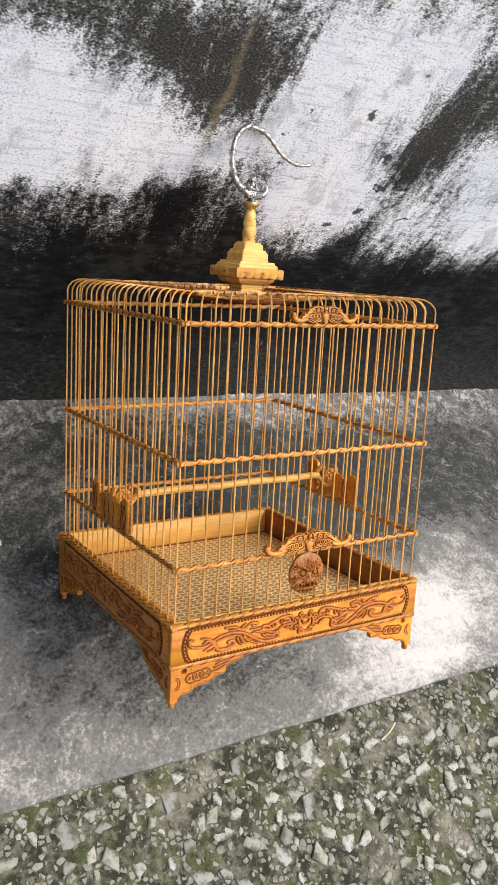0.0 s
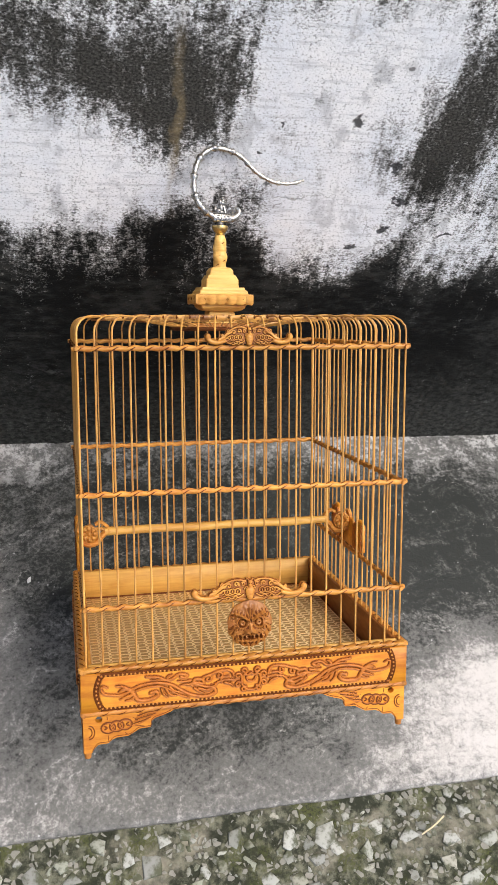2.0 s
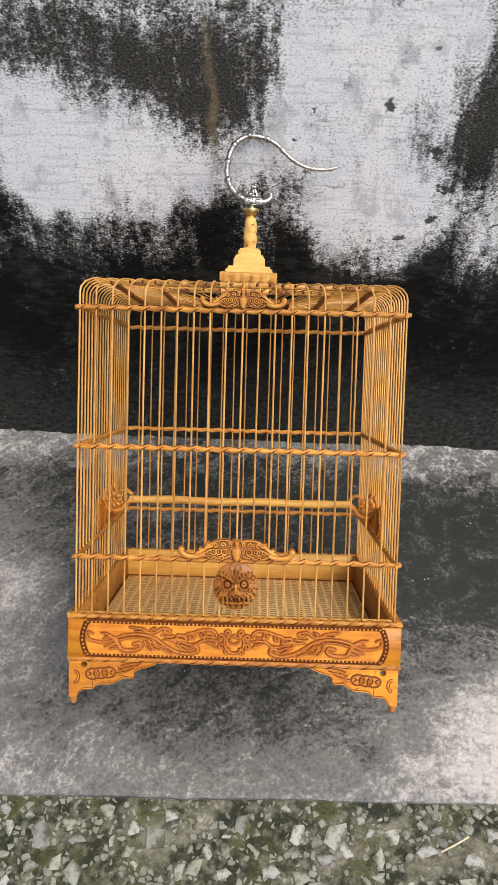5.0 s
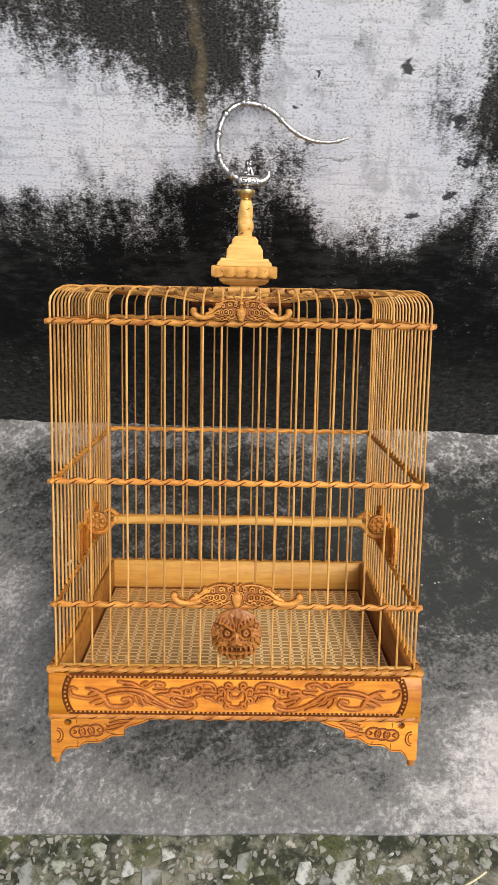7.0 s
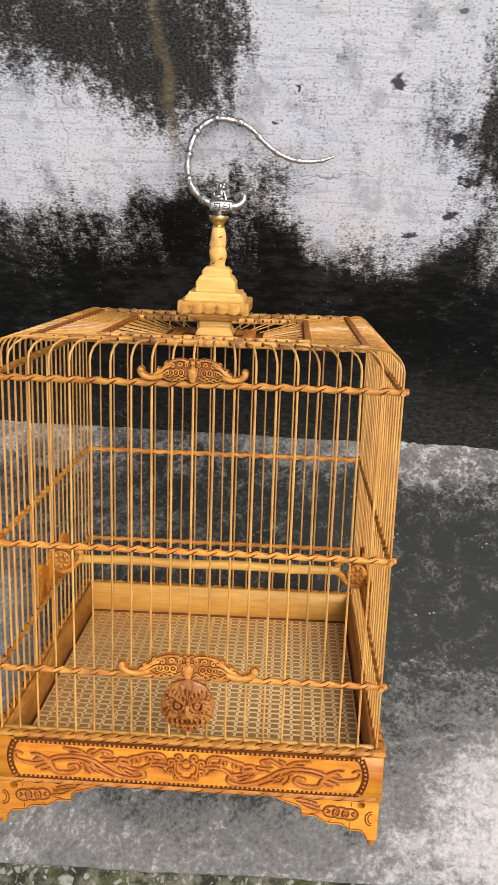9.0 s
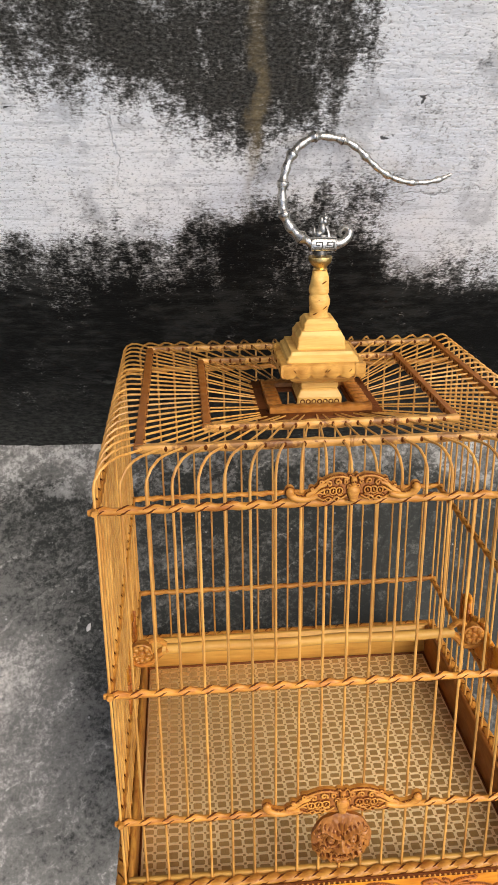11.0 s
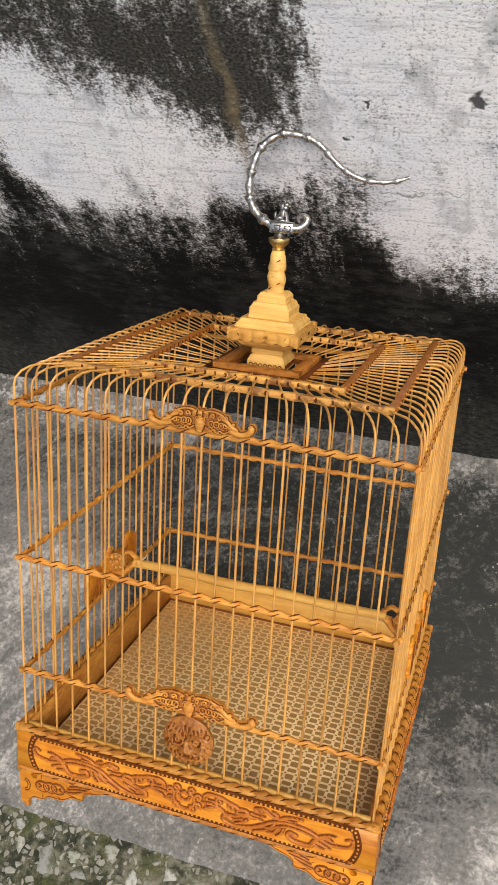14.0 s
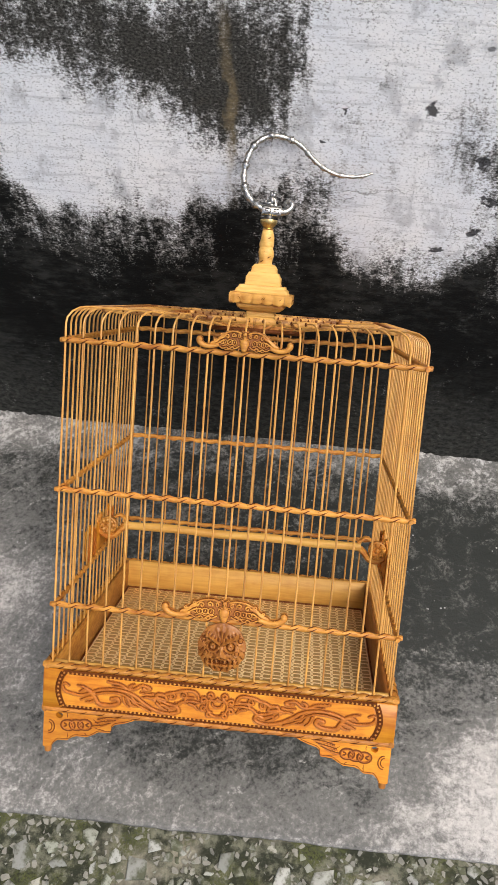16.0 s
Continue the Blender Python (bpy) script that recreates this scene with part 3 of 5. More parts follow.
# the large stones that lie bare, as (x, y, length)
LARGE_STONES = [
    (-0.086, -0.609, 0.039), (-0.029, -0.661, 0.037), (-0.037, -0.635, 0.029), (-0.006, -0.645, 0.028), (0.049, -0.637, 0.031), (0.086, -0.641, 0.028), (0.1, -0.662, 0.035),
    (0.115, -0.695, 0.032), (0.127, -0.594, 0.035), (0.137, -0.611, 0.026), (0.175, -0.615, 0.025), (0.231, -0.605, 0.028), (0.309, -0.583, 0.024), (0.273, -0.64, 0.03),
    (0.296, -0.66, 0.029), (0.204, -0.708, 0.033), (0.275, -0.708, 0.03), (0.015, -0.586, 0.029), (0.004, -0.681, 0.036), (-0.219, -0.611, 0.032), (-0.29, -0.623, 0.026),
    (-0.224, -0.647, 0.02), (-0.146, -0.669, 0.023), (0.042, -0.705, 0.028), (0.214, -0.674, 0.025), (-0.055, -0.64, 0.023), (0.331, -0.619, 0.029), (-0.147, -0.582, 0.024),
]


def stones(base):
    rnd = random.Random(7)
    kinds = [stone_shape(rnd) for _ in range(14)]
    meshes = [k.mesh("stone", [STONE], True) for k in kinds]
    taken = {}
    for x, y, size in LARGE_STONES:
        taken.setdefault((int(x * 25), int(y * 25)), []).append((x, y, size))
    for x, y, size in LARGE_STONES + spots(rnd, 272, -0.40, 0.62, -0.86, -0.565, (0.012, 0.036), taken, 0.42):
        ob = new("stone", rnd.choice(meshes))
        ob.parent = base
        ob.matrix_world = pose(x, y, GROUND_Z + rnd.uniform(-0.0012, 0.0012), rnd.uniform(-6, 6), rnd.uniform(-6, 6), rnd.uniform(0, 360)) @ Matrix.Diagonal((size, size, size * rnd.uniform(0.45, 0.8), 1))
    rest = Shape()
    places = spots(rnd, 2000, -0.50, 0.80, -0.95, -0.56, (0.004, 0.017), taken, 0.34)
    places += spots(rnd, 900, -1.4, 1.6, -1.45, -0.86, (0.008, 0.03), taken, 0.42)
    for x, y, size in places:
        m = pose(x, y, GROUND_Z + rnd.uniform(-0.0012, 0.0006), rnd.uniform(-10, 10), rnd.uniform(-10, 10), rnd.uniform(0, 360)) @ Matrix.Diagonal((size, size, size * 0.7, 1))
        k = rnd.choice(kinds)
        first = len(rest.v)
        rest.v.extend(tuple(m @ Vector(q)) for q in k.v)
        rest.f.extend(tuple(first + i for i in f) for f in k.f)
        rest.m.extend(k.m)
    ob = part("gravel", rest, STONES, base, "small grey and buff stone chips")
    tagged(ob, kind="stuff")


# ---------------------------------------------------------------- the birdcage
# Local axes of the cage: x across, y from front to back, z up its posts. It leans back about 45 degrees.
HALF, DEEP, MID = 0.158, 0.329, 0.1645
CAGE = pose(0.0051, -0.5465, 0.2339, -45.05, 0.93, 1.67)
PITCH = HALF / 10


def turned(k):
    """A quarter turn (k times) about the cage's upright middle line."""
    return pose(0, MID, 0) @ pose(0, 0, 0, 0, 0, 90 * k) @ pose(0, -MID, 0)


def rope_shape(half, r, period=PITCH, depth=0.12, flat=1.0):
    """A wavy carved rail along x round its own origin, with a slanting stained cut in every wave."""
    s = Shape()
    n = int(2 * half / period * 8)
    sides = 10
    rings = []

    def wave(x):
        return 0.20 * r * math.sin(2 * math.pi * x / period)
    for i in range(n + 1):
        x = -half + 2 * half * i / n
        phi = math.pi * x / period
        end = 0.8 if i in (0, n) else 1.0
        ring = []
        for j in range(sides):
            a = 2 * math.pi * j / sides
            q = r * end * (1 + depth * math.cos(2 * (a - phi)))
            ring.append((x, q * math.cos(a) * flat, q * math.sin(a) + wave(x)))
        rings.append(ring)
    s.grid(rings)
    count = int(2 * half / period)
    for k in range(count + 1):
        x0 = (k - count / 2) * period + 0.1 * period
        for a0, a1 in ((250, 150), (150, 60)):
            line = []
            for t in np.linspace(0, 1, 5):
                a, x = radians(a0 + (a1 - a0) * t), x0 + (t - 0.5) * period * 0.55
                if abs(x) > half - 0.001:
                    continue
                q = r * 0.97 * (1 + depth * math.cos(2 * (a - math.pi * x / period)))
                line.append((x, q * math.cos(a) * flat, q * math.sin(a) + wave(x)))
            if len(line) == 5:
                s.sweep(line, (0.0002, 0.0005, 0.0007, 0.0005, 0.0002), up=(0, -0.7, 0.5), sides=5, mat=1)
    return s


def rails(cage):
    ring = rope_shape(HALF + 0.0045, 0.0026).mesh("rail", [RAIL, STAIN])
    for h in (0.3868, 0.2520, 0.1426):
        for k in range(4):
            ob = part("rail", ring, None, cage, "twist-carved bamboo rail")
            ob.matrix_local = turned(k) @ pose(0, MID - HALF, h)


def bar_shape(i):
    """Post i of a side, from the base up, bent over at the shoulder and run in to the collar."""
    x = PITCH * i
    y0, r = MID - HALF, 0.0148
    pts = [(x, y0, 0.060), (x, y0, 0.15), (x, y0, 0.26), (x, y0, 0.36), (x, y0, 0.4015)]
    for a in (20, 45, 70, 90):
        t = radians(a)
        k = 1 - (r / HALF) * (1 - math.cos(t))
        pts.append((x * k, y0 + r * (1 - math.cos(t)), 0.4015 + r * math.sin(t)))
    for q, h in ((0.0865, 0.4130), (0.046, 0.4056)):
        pts.append((x * q / HALF, MID - q, h))
    wob = random.Random(100 + i)
    pts = [(p[0] + wob.uniform(-0.0003, 0.0003), p[1], p[2]) if 0 < j < 4 else p for j, p in enumerate(pts)]
    rad = [0.00098] * 5 + [0.00094] * 3 + [0.0009] * 1 + [0.0007, 0.00055]
    # every third bar ends in the inner top rail
    if i % 3 == 1:
        pts, rad = pts[:-1], rad[:-1]
    s = Shape()
    s.sweep(pts, rad, up=(1, 0, 0), sides=7)
    return s.mesh("bar", [BAR])


def bars(cage):
    shapes = {i: bar_shape(i) for i in range(-10, 11)}
    for k in range(4):
        for i in range(-10, 10):
            ob = part("bar", shapes[i], None, cage)
            ob.matrix_local = turned(k)


def top_rail_shape(half, w, t, holes):
    s = Shape()
    n = 60
    rings = []
    for i in range(n + 1):
        x = -half + 2 * half * i / n
        g = 1 + 0.10 * math.sin(x * 2 * math.pi / (half / 5.2)) + 0.05 * math.sin(x * 310)
        rings.append([(x, a * w * g, b * t * g) for a, b in ((-1, -0.6), (-0.7, -1), (0.7, -1), (1, -0.6), (1, 0.6), (0.7, 1), (-0.7, 1), (-1, 0.6))])
    s.grid(rings)
    for i in holes:
        for e in (-0.9, 0.9):
            s.ball((i, e * w * 1.02, 0.0004), (0.0013, 0.0008, 0.0019), mat=1, seg=7, rings=4)
    return s


def top(cage):
    for half, out, h, w in ((0.1268, 0.1312, 0.4147, 0.0031), (0.0865, 0.0865, 0.4130, 0.0029)):
        holes = [PITCH * i * half / HALF for i in range(-9, 10)]
        front = top_rail_shape(out + 0.002, w, 0.0027, holes).mesh("top_rail", [SCORCHED, STAIN])
        side = top_rail_shape(half - 0.001, w, 0.0026, holes).mesh("top_rail", [BROWN, STAIN])
        for k in range(4):
            ob = part("top_rail", side if k % 2 else front, None, cage, "dark stained top rail" if k % 2 else "notched bamboo top rail")
            ob.matrix_local = turned(k) @ pose(0, MID - (out if k % 2 else half), h)
    # the collar under the finial: a dark plate with a carved frame on it
    s = Shape()
    for k in range(4):
        m = turned(k)
        q = Shape()
        q.box((-0.048, MID - 0.048, 0.4010), (0.048, MID - 0.026, 0.4051), 0.0012)
        s.grid([[tuple(m @ Vector(v)) for v in q.v[r * 8:(r + 1) * 8]] for r in range(4)])
    part("collar_plate", s, GROOVE, cage, "dark brown square collar plate")
    half, w = 0.0385, 0.0052
    n = 60

    def strip(length):
        f = Shape()
        rings = []
        for i in range(n + 1):
            x = -length + 2 * length * i / n
            g = 0.86 + 0.24 * abs(math.sin(x * math.pi / 0.0085))
            e = 1 + 0.10 * abs(math.sin(x * math.pi / 0.0085))
            rings.append([(x, a * w * (e if a < 0 else 1), 0.4051 + b * 0.0042 * g) for a, b in ((-1, 0), (1, 0), (1, 0.75), (0.7, 1), (-0.7, 1), (-1, 0.75))])
        f.grid(rings)
        return f.mesh("collar_frame", [MOULD])
    long_strip, short_strip = strip(half), strip(half - 2 * w - 0.0002)
    for k in range(4):
        ob = part("collar_frame", short_strip if k % 2 else long_strip, None, cage, "carved wooden collar strip")
        ob.matrix_local = turned(k) @ pose(0, MID - half + w, 0)


# ---- base
def vine_lines():
    """The vine of one half of a base panel, in millimetres from the panel's middle: a line and its width at both ends."""
    return [
        (bend([(146, 5), (143.5, -0.5), (138, -2.7), (129, -3.8), (122, -2.2), (109, 3.7), (92.5, 5.3), (79, 2), (69, -4.7), (59, -10.5), (46, -13.5), (36, -10.5), (37.5, -5.5), (42.5, -7.2)]), 0.8, 1.4),
        (bend([(146, 5), (143, 6.5), (139.5, 5)]), 0.8, 0.5),
        (bend([(118, 0), (114, -5.5), (111, -10.5), (104, -11.7), (96, -10.5), (91.7, -7.2), (93.3, -3.8), (98.3, -4.7)]), 1.5, 1.3),
        (bend([(112.5, -0.8), (104, 1.4), (92.5, 2.2), (83, -1), (74, -7.4), (62, -13)]), 0.7, 0.6),
        (bend([(115, -1.3), (124, 2), (129, -0.5)]), 1.3, 0.3),
        (bend([(116, -4.7), (122.5, -6.3), (127.5, -8.3)]), 1.2, 0.3),
        (bend([(113, -6.3), (117.5, -9.3), (122.5, -10.2)]), 1.1, 0.3),
        (bend([(119, 1.5), (126, 5), (131, 5.8)]), 1.1, 0.3),
        (bend([(102.5, 12.4), (91, 11.0), (84, 7.4), (77.5, 7.9), (71, 12), (63.3, 10.3), (66, 7.9), (69, 9.2)]), 0.8, 1.2),
        (bend([(98, 9.0), (90, 8.2), (84, 7.4)]), 0.3, 1.0),
        (bend([(82, 9.5), (80, 11.5), (78, 12.5)]), 1.2, 0.4),
        (bend([(84, -1.5), (80, -8), (74, -9.5)]), 1.1, 0.4),
        (bend([(80, 0), (75.5, -4.5), (71, -5.5)]), 0.9, 0.4),
        (bend([(88, -1.5), (86, -7), (82, -10.5)]), 0.9, 0.3),
        (bend([(62.5, 0.3), (56, 2), (47.5, 0.3), (49, 4.5), (55, 5.3), (57, 3.2)]), 0.9, 1.2),
        (bend([(49, 4.5), (46, 6.8), (39, 8.9), (32.5, 11.2), (24, 12), (19, 9.5), (17.5, 5.3)]), 1.1, 0.9),
        (spiral(42.5, 4.6, 3.6, 1.2, 90, 400, 16), 0.8, 0.8),
        (spiral(31.5, 7.0, 3.4, 1.2, 80, 420, 16), 0.8, 0.8),
        (bend([(60, 4.5), (65, 4.2), (72, 5.2)]), 1.0, 0.3),
        (bend([(58, -1), (64, 1.2), (70, 0.4)]), 1.0, 0.3),
        (bend([(57.5, 1.2), (52.5, -0.5), (46, -3), (37.5, -3.8), (32.5, 0.3), (24, 2), (16.7, 1.2)]), 0.9, 0.8),
        (bend([(52, -4.5), (46, -6.2), (41, -8.5)]), 1.0, 0.4),
        (bend([(56, -4.0), (51, -8.0), (46, -10.0)]), 1.0, 0.4),
        (bend([(30, 3.0), (27, 5.5), (22, 6.0)]), 0.9, 0.4),
        (bend([(26, -1.0), (21, -2.5), (18, -5.5)]), 0.9, 0.5),
        (spiral(13.0, 4.5, 3.4, 1.0, 200, -160, 16), 0.9, 0.8),
        (spiral(12.6, -4.5, 3.2, 1.0, 150, -200, 16), 0.9, 0.8),
        (spiral(6.8, -9.8, 3.0, 1.0, 120, -220, 14), 0.9, 0.7),
        (spiral(7.0, 9.6, 3.2, 1.0, 260, -100, 14), 0.9, 0.8),
        (bend([(0, -11), (3, -10.6), (8, -6.5), (9.6, -1), (8.8, 4)]), 0.9, 0.8),
        (bend([(0, 6.8), (3, 4.8), (6.5, 5.6), (9, 4.4)]), 0.9, 0.6),
        (bend([(0, -2.0), (3.2, -0.6), (4.8, 2.6)]), 0.7, 0.5),
    ]


def carved_field():
    """The panel's face as one carved surface: raised vines, cut round with a dark-stained groove."""
    step = 0.00033
    xs, zs = np.arange(0, 0.1462, step), np.arange(-0.0152, 0.01521, step)
    gx, gz = np.meshgrid(xs, zs, indexing="ij")
    best = np.full(gx.shape, 9.0)
    wide = np.full(gx.shape, 1.0)
    for line, w0, w1 in vine_lines():
        q = np.array(line) / 1000 * np.array((1.0, 0.98))
        n = len(q) - 1
        for i in range(n):
            a, d = q[i], q[i + 1] - q[i]
            t = np.clip(((gx - a[0]) * d[0] + (gz - a[1]) * d[1]) / (d @ d + 1e-12), 0, 1)
            w = 1.30 * (w0 + (w1 - w0) * i / n) / 1000
            dist = np.hypot(gx - a[0] - t * d[0], gz - a[1] - t * d[1])
            ratio = dist - w
            hit = ratio < best
            best[hit], wide[hit] = ratio[hit], w
    for i in range(9):
        x, z = 0.020 + 0.0032 * i, -0.0012 - 0.00012 * i * i + 0.0006 * i
        ratio = np.hypot(gx - x, gz - z) - 0.0006
        hit = ratio < best
        best[hit], wide[hit] = ratio[hit], 0.0006
    ridge = 0.0017 * np.sqrt(np.clip(1 - ((best + wide) / wide) ** 2, 0, 1)) + 0.0003
    h = np.where(best < 0, ridge, 0.0003 * np.exp(-(best / 0.0003) ** 2)) - 0.0006 * np.exp(-((best - 0.00035) / 0.0003) ** 2)
    s = Shape()
    nz = len(zs)
    for sx in (1, -1):
        first = len(s.v)
        s.v.extend((float(sx * x), float(-0.0012 - hh), float(z)) for x, z, hh in zip(gx.ravel(), gz.ravel(), h.ravel()))
        for i in range(len(xs) - 1):
            for j in range(nz - 1):
                # the field's ends are bowed
                if xs[i + 1] > 0.1440 + 0.0045 * math.cos(math.pi / 2 * zs[j] / 0.0152) - 0.0018:
                    continue
                a = first + i * nz + j
                s.f.append((a, a + nz, a + nz + 1, a + 1))
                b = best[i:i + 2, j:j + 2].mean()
                # ridge, stained groove, then a band of painted shade round the vine
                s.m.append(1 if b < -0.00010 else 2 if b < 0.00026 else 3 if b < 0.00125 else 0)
    return s


def panel_parts(face):
    """The four meshes of a base panel whose outer face lies in y = 0, x along it, cut from one kind of wood."""
    body = Shape()
    body.box((-0.1645, 0.0, 0.0415), (0.1645, 0.0072, 0.0815), 0.0008)
    # groove that frames the field, with bowed ends
    groove, beads = Shape(), Shape()
    zc, hz = 0.0628, 0.0162
    side = [(0.1455 + 0.0045 * math.cos(math.pi * t / 2), zc + hz * t) for t in np.linspace(-1, 1, 9)]
    left = [(-x, z) for x, z in side]
    ring = side + left[::-1] + [side[0]]
    for a, b in zip(ring[:-1], ring[1:]):
        groove.sweep([(a[0], -0.0002, a[1]), (b[0], -0.0002, b[1])], 0.0031, 0.0006, sides=6)
    pts, step = [], 0.0040
    length = 0.0
    for a, b in zip(ring[:-1], ring[1:]):
        seg = math.hypot(b[0] - a[0], b[1] - a[1])
        t = (-length) % step
        while t < seg:
            pts.append((a[0] + (b[0] - a[0]) * t / seg, a[1] + (b[1] - a[1]) * t / seg))
            t += step
        length += seg
    for x, z in pts:
        beads.ball((x, -0.0008, z), 0.00108, seg=7, rings=4)
    vine = carved_field()
    vine.v = [(x, y, z + zc) for x, y, z in vine.v]
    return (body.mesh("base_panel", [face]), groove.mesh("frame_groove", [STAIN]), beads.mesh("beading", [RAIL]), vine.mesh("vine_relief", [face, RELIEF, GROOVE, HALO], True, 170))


def bracket_meshes():
    """A foot bracket for one side of a corner, from x = 0 at the corner, and its carved coins."""
    foot = [(0.0010, 0.0022), (0.0086, 0.0022), (0.0115, 0.0070), (0.0150, 0.0100), (0.0240, 0.0104), (0.0285, 0.0140),
            (0.0325, 0.0155), (0.0430, 0.0158), (0.0490, 0.0190), (0.0540, 0.0220), (0.0648, 0.0226), (0.0656, 0.0280), (0.0692, 0.0312),
            (0.0775, 0.0335), (0.0845, 0.0362), (0.0920, 0.0402)]
    # the top edge runs down into the drilled hole and back
    hole = [(0.0158 + 0.0034 * math.sin(a), 0.0352 + 0.0031 * math.cos(a)) for a in np.linspace(0.02, 2 * math.pi - 0.02, 15)]
    foot += [(0.0159, 0.0402)] + hole + [(0.0157, 0.0402), (0.0010, 0.0402)]
    s = Shape()
    s.plate(foot, 0.0, 0.0068, 0.0)
    coins = Shape()
    for cx in (0.0245, 0.0325, 0.0405):
        coins.sweep([(cx + 0.0068 * math.cos(a), -0.0003, 0.0262 + 0.0055 * math.sin(a) + (cx - 0.0245) * 0.12) for a in np.linspace(0, 2 * math.pi, 17)], 0.0009, 0.0005, sides=6, mat=1, caps=False)
        coins.sweep([(cx + 0.0056 * math.cos(a), -0.0005, 0.0262 + 0.0043 * math.sin(a) + (cx - 0.0245) * 0.12) for a in np.linspace(0, 2 * math.pi, 17)], 0.0005, 0.0006, sides=6, caps=False)
        for a in (30, 150, 210, 330):
            t = radians(a)
            coins.sweep([(cx + q * math.cos(t), -0.0002, 0.0262 + 0.8 * q * math.sin(t) + (cx - 0.0245) * 0.12) for q in (0.0008, 0.003, 0.0048)], (0.0004, 0.001, 0.0004), 0.0005, sides=6, mat=1)
    coins.sweep([(0.0068 + 0.0048 * math.cos(a), -0.0002, 0.0230 + 0.0066 * math.sin(a)) for a in np.linspace(-1.7, 1.7, 11)], 0.0006, 0.0005, sides=6, mat=1)
    coins.sweep([(0.0062 + 0.0030 * math.cos(a), -0.0002, 0.0230 + 0.0045 * math.sin(a)) for a in np.linspace(-1.7, 1.7, 11)], 0.0005, 0.0005, sides=6, mat=1)
    for a, b in (((0.0235, 0.0335), (0.0235, 0.0380)), ((0.0245, 0.0185), (0.0240, 0.0125)), ((0.0400, 0.0200), (0.0430, 0.0172)), ((0.0480, 0.0345), (0.0560, 0.0285)),
                 ((0.052, 0.0365), (0.057, 0.0335)), ((0.054, 0.0372), (0.060, 0.0340)), ((0.057, 0.0375), (0.063, 0.0350)), ((0.050, 0.0260), (0.060, 0.0240))):
        coins.sweep([(a[0], -0.0001, a[1]), ((a[0] + b[0]) / 2 + 0.0004, -0.0003, (a[1] + b[1]) / 2), (b[0], -0.0001, b[1])], (0.0002, 0.00045, 0.0002), 0.0003, sides=6, mat=1)
    # a line that follows the scalloped edge, and a fan of leaf veins towards the arm's tip
    rim = [(x + 0.0004, z + 0.0017) for x, z in foot[1:15]]
    coins.sweep([(x, -0.0002, z) for x, z in bend(rim, 3)], 0.00035, 0.0003, sides=6, mat=1)
    for i in range(7):
        x0, z0 = 0.0465 + 0.0012 * i, 0.0262 + 0.0018 * i
        coins.sweep([(x, -0.0003, z) for x, z in bend([(x0, z0), (x0 + 0.008, z0 + 0.0012 + 0.0003 * i), (x0 + 0.0165 + 0.0012 * i, min(z0 + 0.0052 - 0.0002 * i, 0.0392))], 4)], 0.0005, 0.0006, sides=6, mat=i % 2)
    toe = Shape()
    toe.lathe([(0.0020, -0.0050), (0.0032, -0.0042), (0.0036, -0.0010), (0.0036, 0.0035), (0.0030, 0.0060)], (0.0048, 0.0048), 14)
    return s.mesh("foot_bracket", [PANEL]), coins.mesh("coin_carving", [RELIEF, GROOVE]), toe.mesh("toe", [REDWOOD])


def base(cage):
    # the side panels get the copy darkened for their shade
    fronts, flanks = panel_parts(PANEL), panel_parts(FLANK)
    lower = rope_shape(0.1650, 0.0031, 0.0170, 0.12).mesh("base_moulding", [MOULD, STAIN])
    upper = rope_shape(0.1655, 0.0029, 0.0130, 0.12, 1.35).mesh("base_moulding", [RAIL, STAIN])
    bracket, coins, toe = bracket_meshes()
    mirror = Matrix.Diagonal((-1, 1, 1, 1))
    for k in range(4):
        m = turned(k)
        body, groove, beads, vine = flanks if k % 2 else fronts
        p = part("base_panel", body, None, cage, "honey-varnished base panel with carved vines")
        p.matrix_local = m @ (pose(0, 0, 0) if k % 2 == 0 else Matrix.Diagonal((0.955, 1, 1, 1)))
        part("frame_groove", groove, None, p)
        part("beading", beads, None, p, "row of small turned beads")
        part("vine_relief", vine, None, p, "reddish carved vine scrolls")
        a = part("base_moulding", lower, None, cage, "wavy carved moulding")
        a.matrix_local = m @ pose(0, 0.0022, 0.0412)
        b = part("base_moulding", upper, None, cage, "wavy carved moulding")
        b.matrix_local = m @ pose(0, 0.0028, 0.0843)
        for e in (1, -1):
            q = part("foot_bracket", bracket, None, cage, "scalloped carved foot bracket")
            # brackets of neighbouring sides meet at the corner
            q.matrix_local = m @ (mirror if e > 0 else pose(0, 0, 0)) @ pose(-0.1638 + (0.0002 if k % 2 else 0), 0.0009 + 0.0004 * (k % 2), 0)
            part("coin_carving", coins, None, q, "interlaced coin carving with dark lines")
    for k in range(4):
        part("toe", toe, None, cage, "small turned wooden toe").matrix_local = turned(k) @ pose(-0.1638, 0.0009, 0)


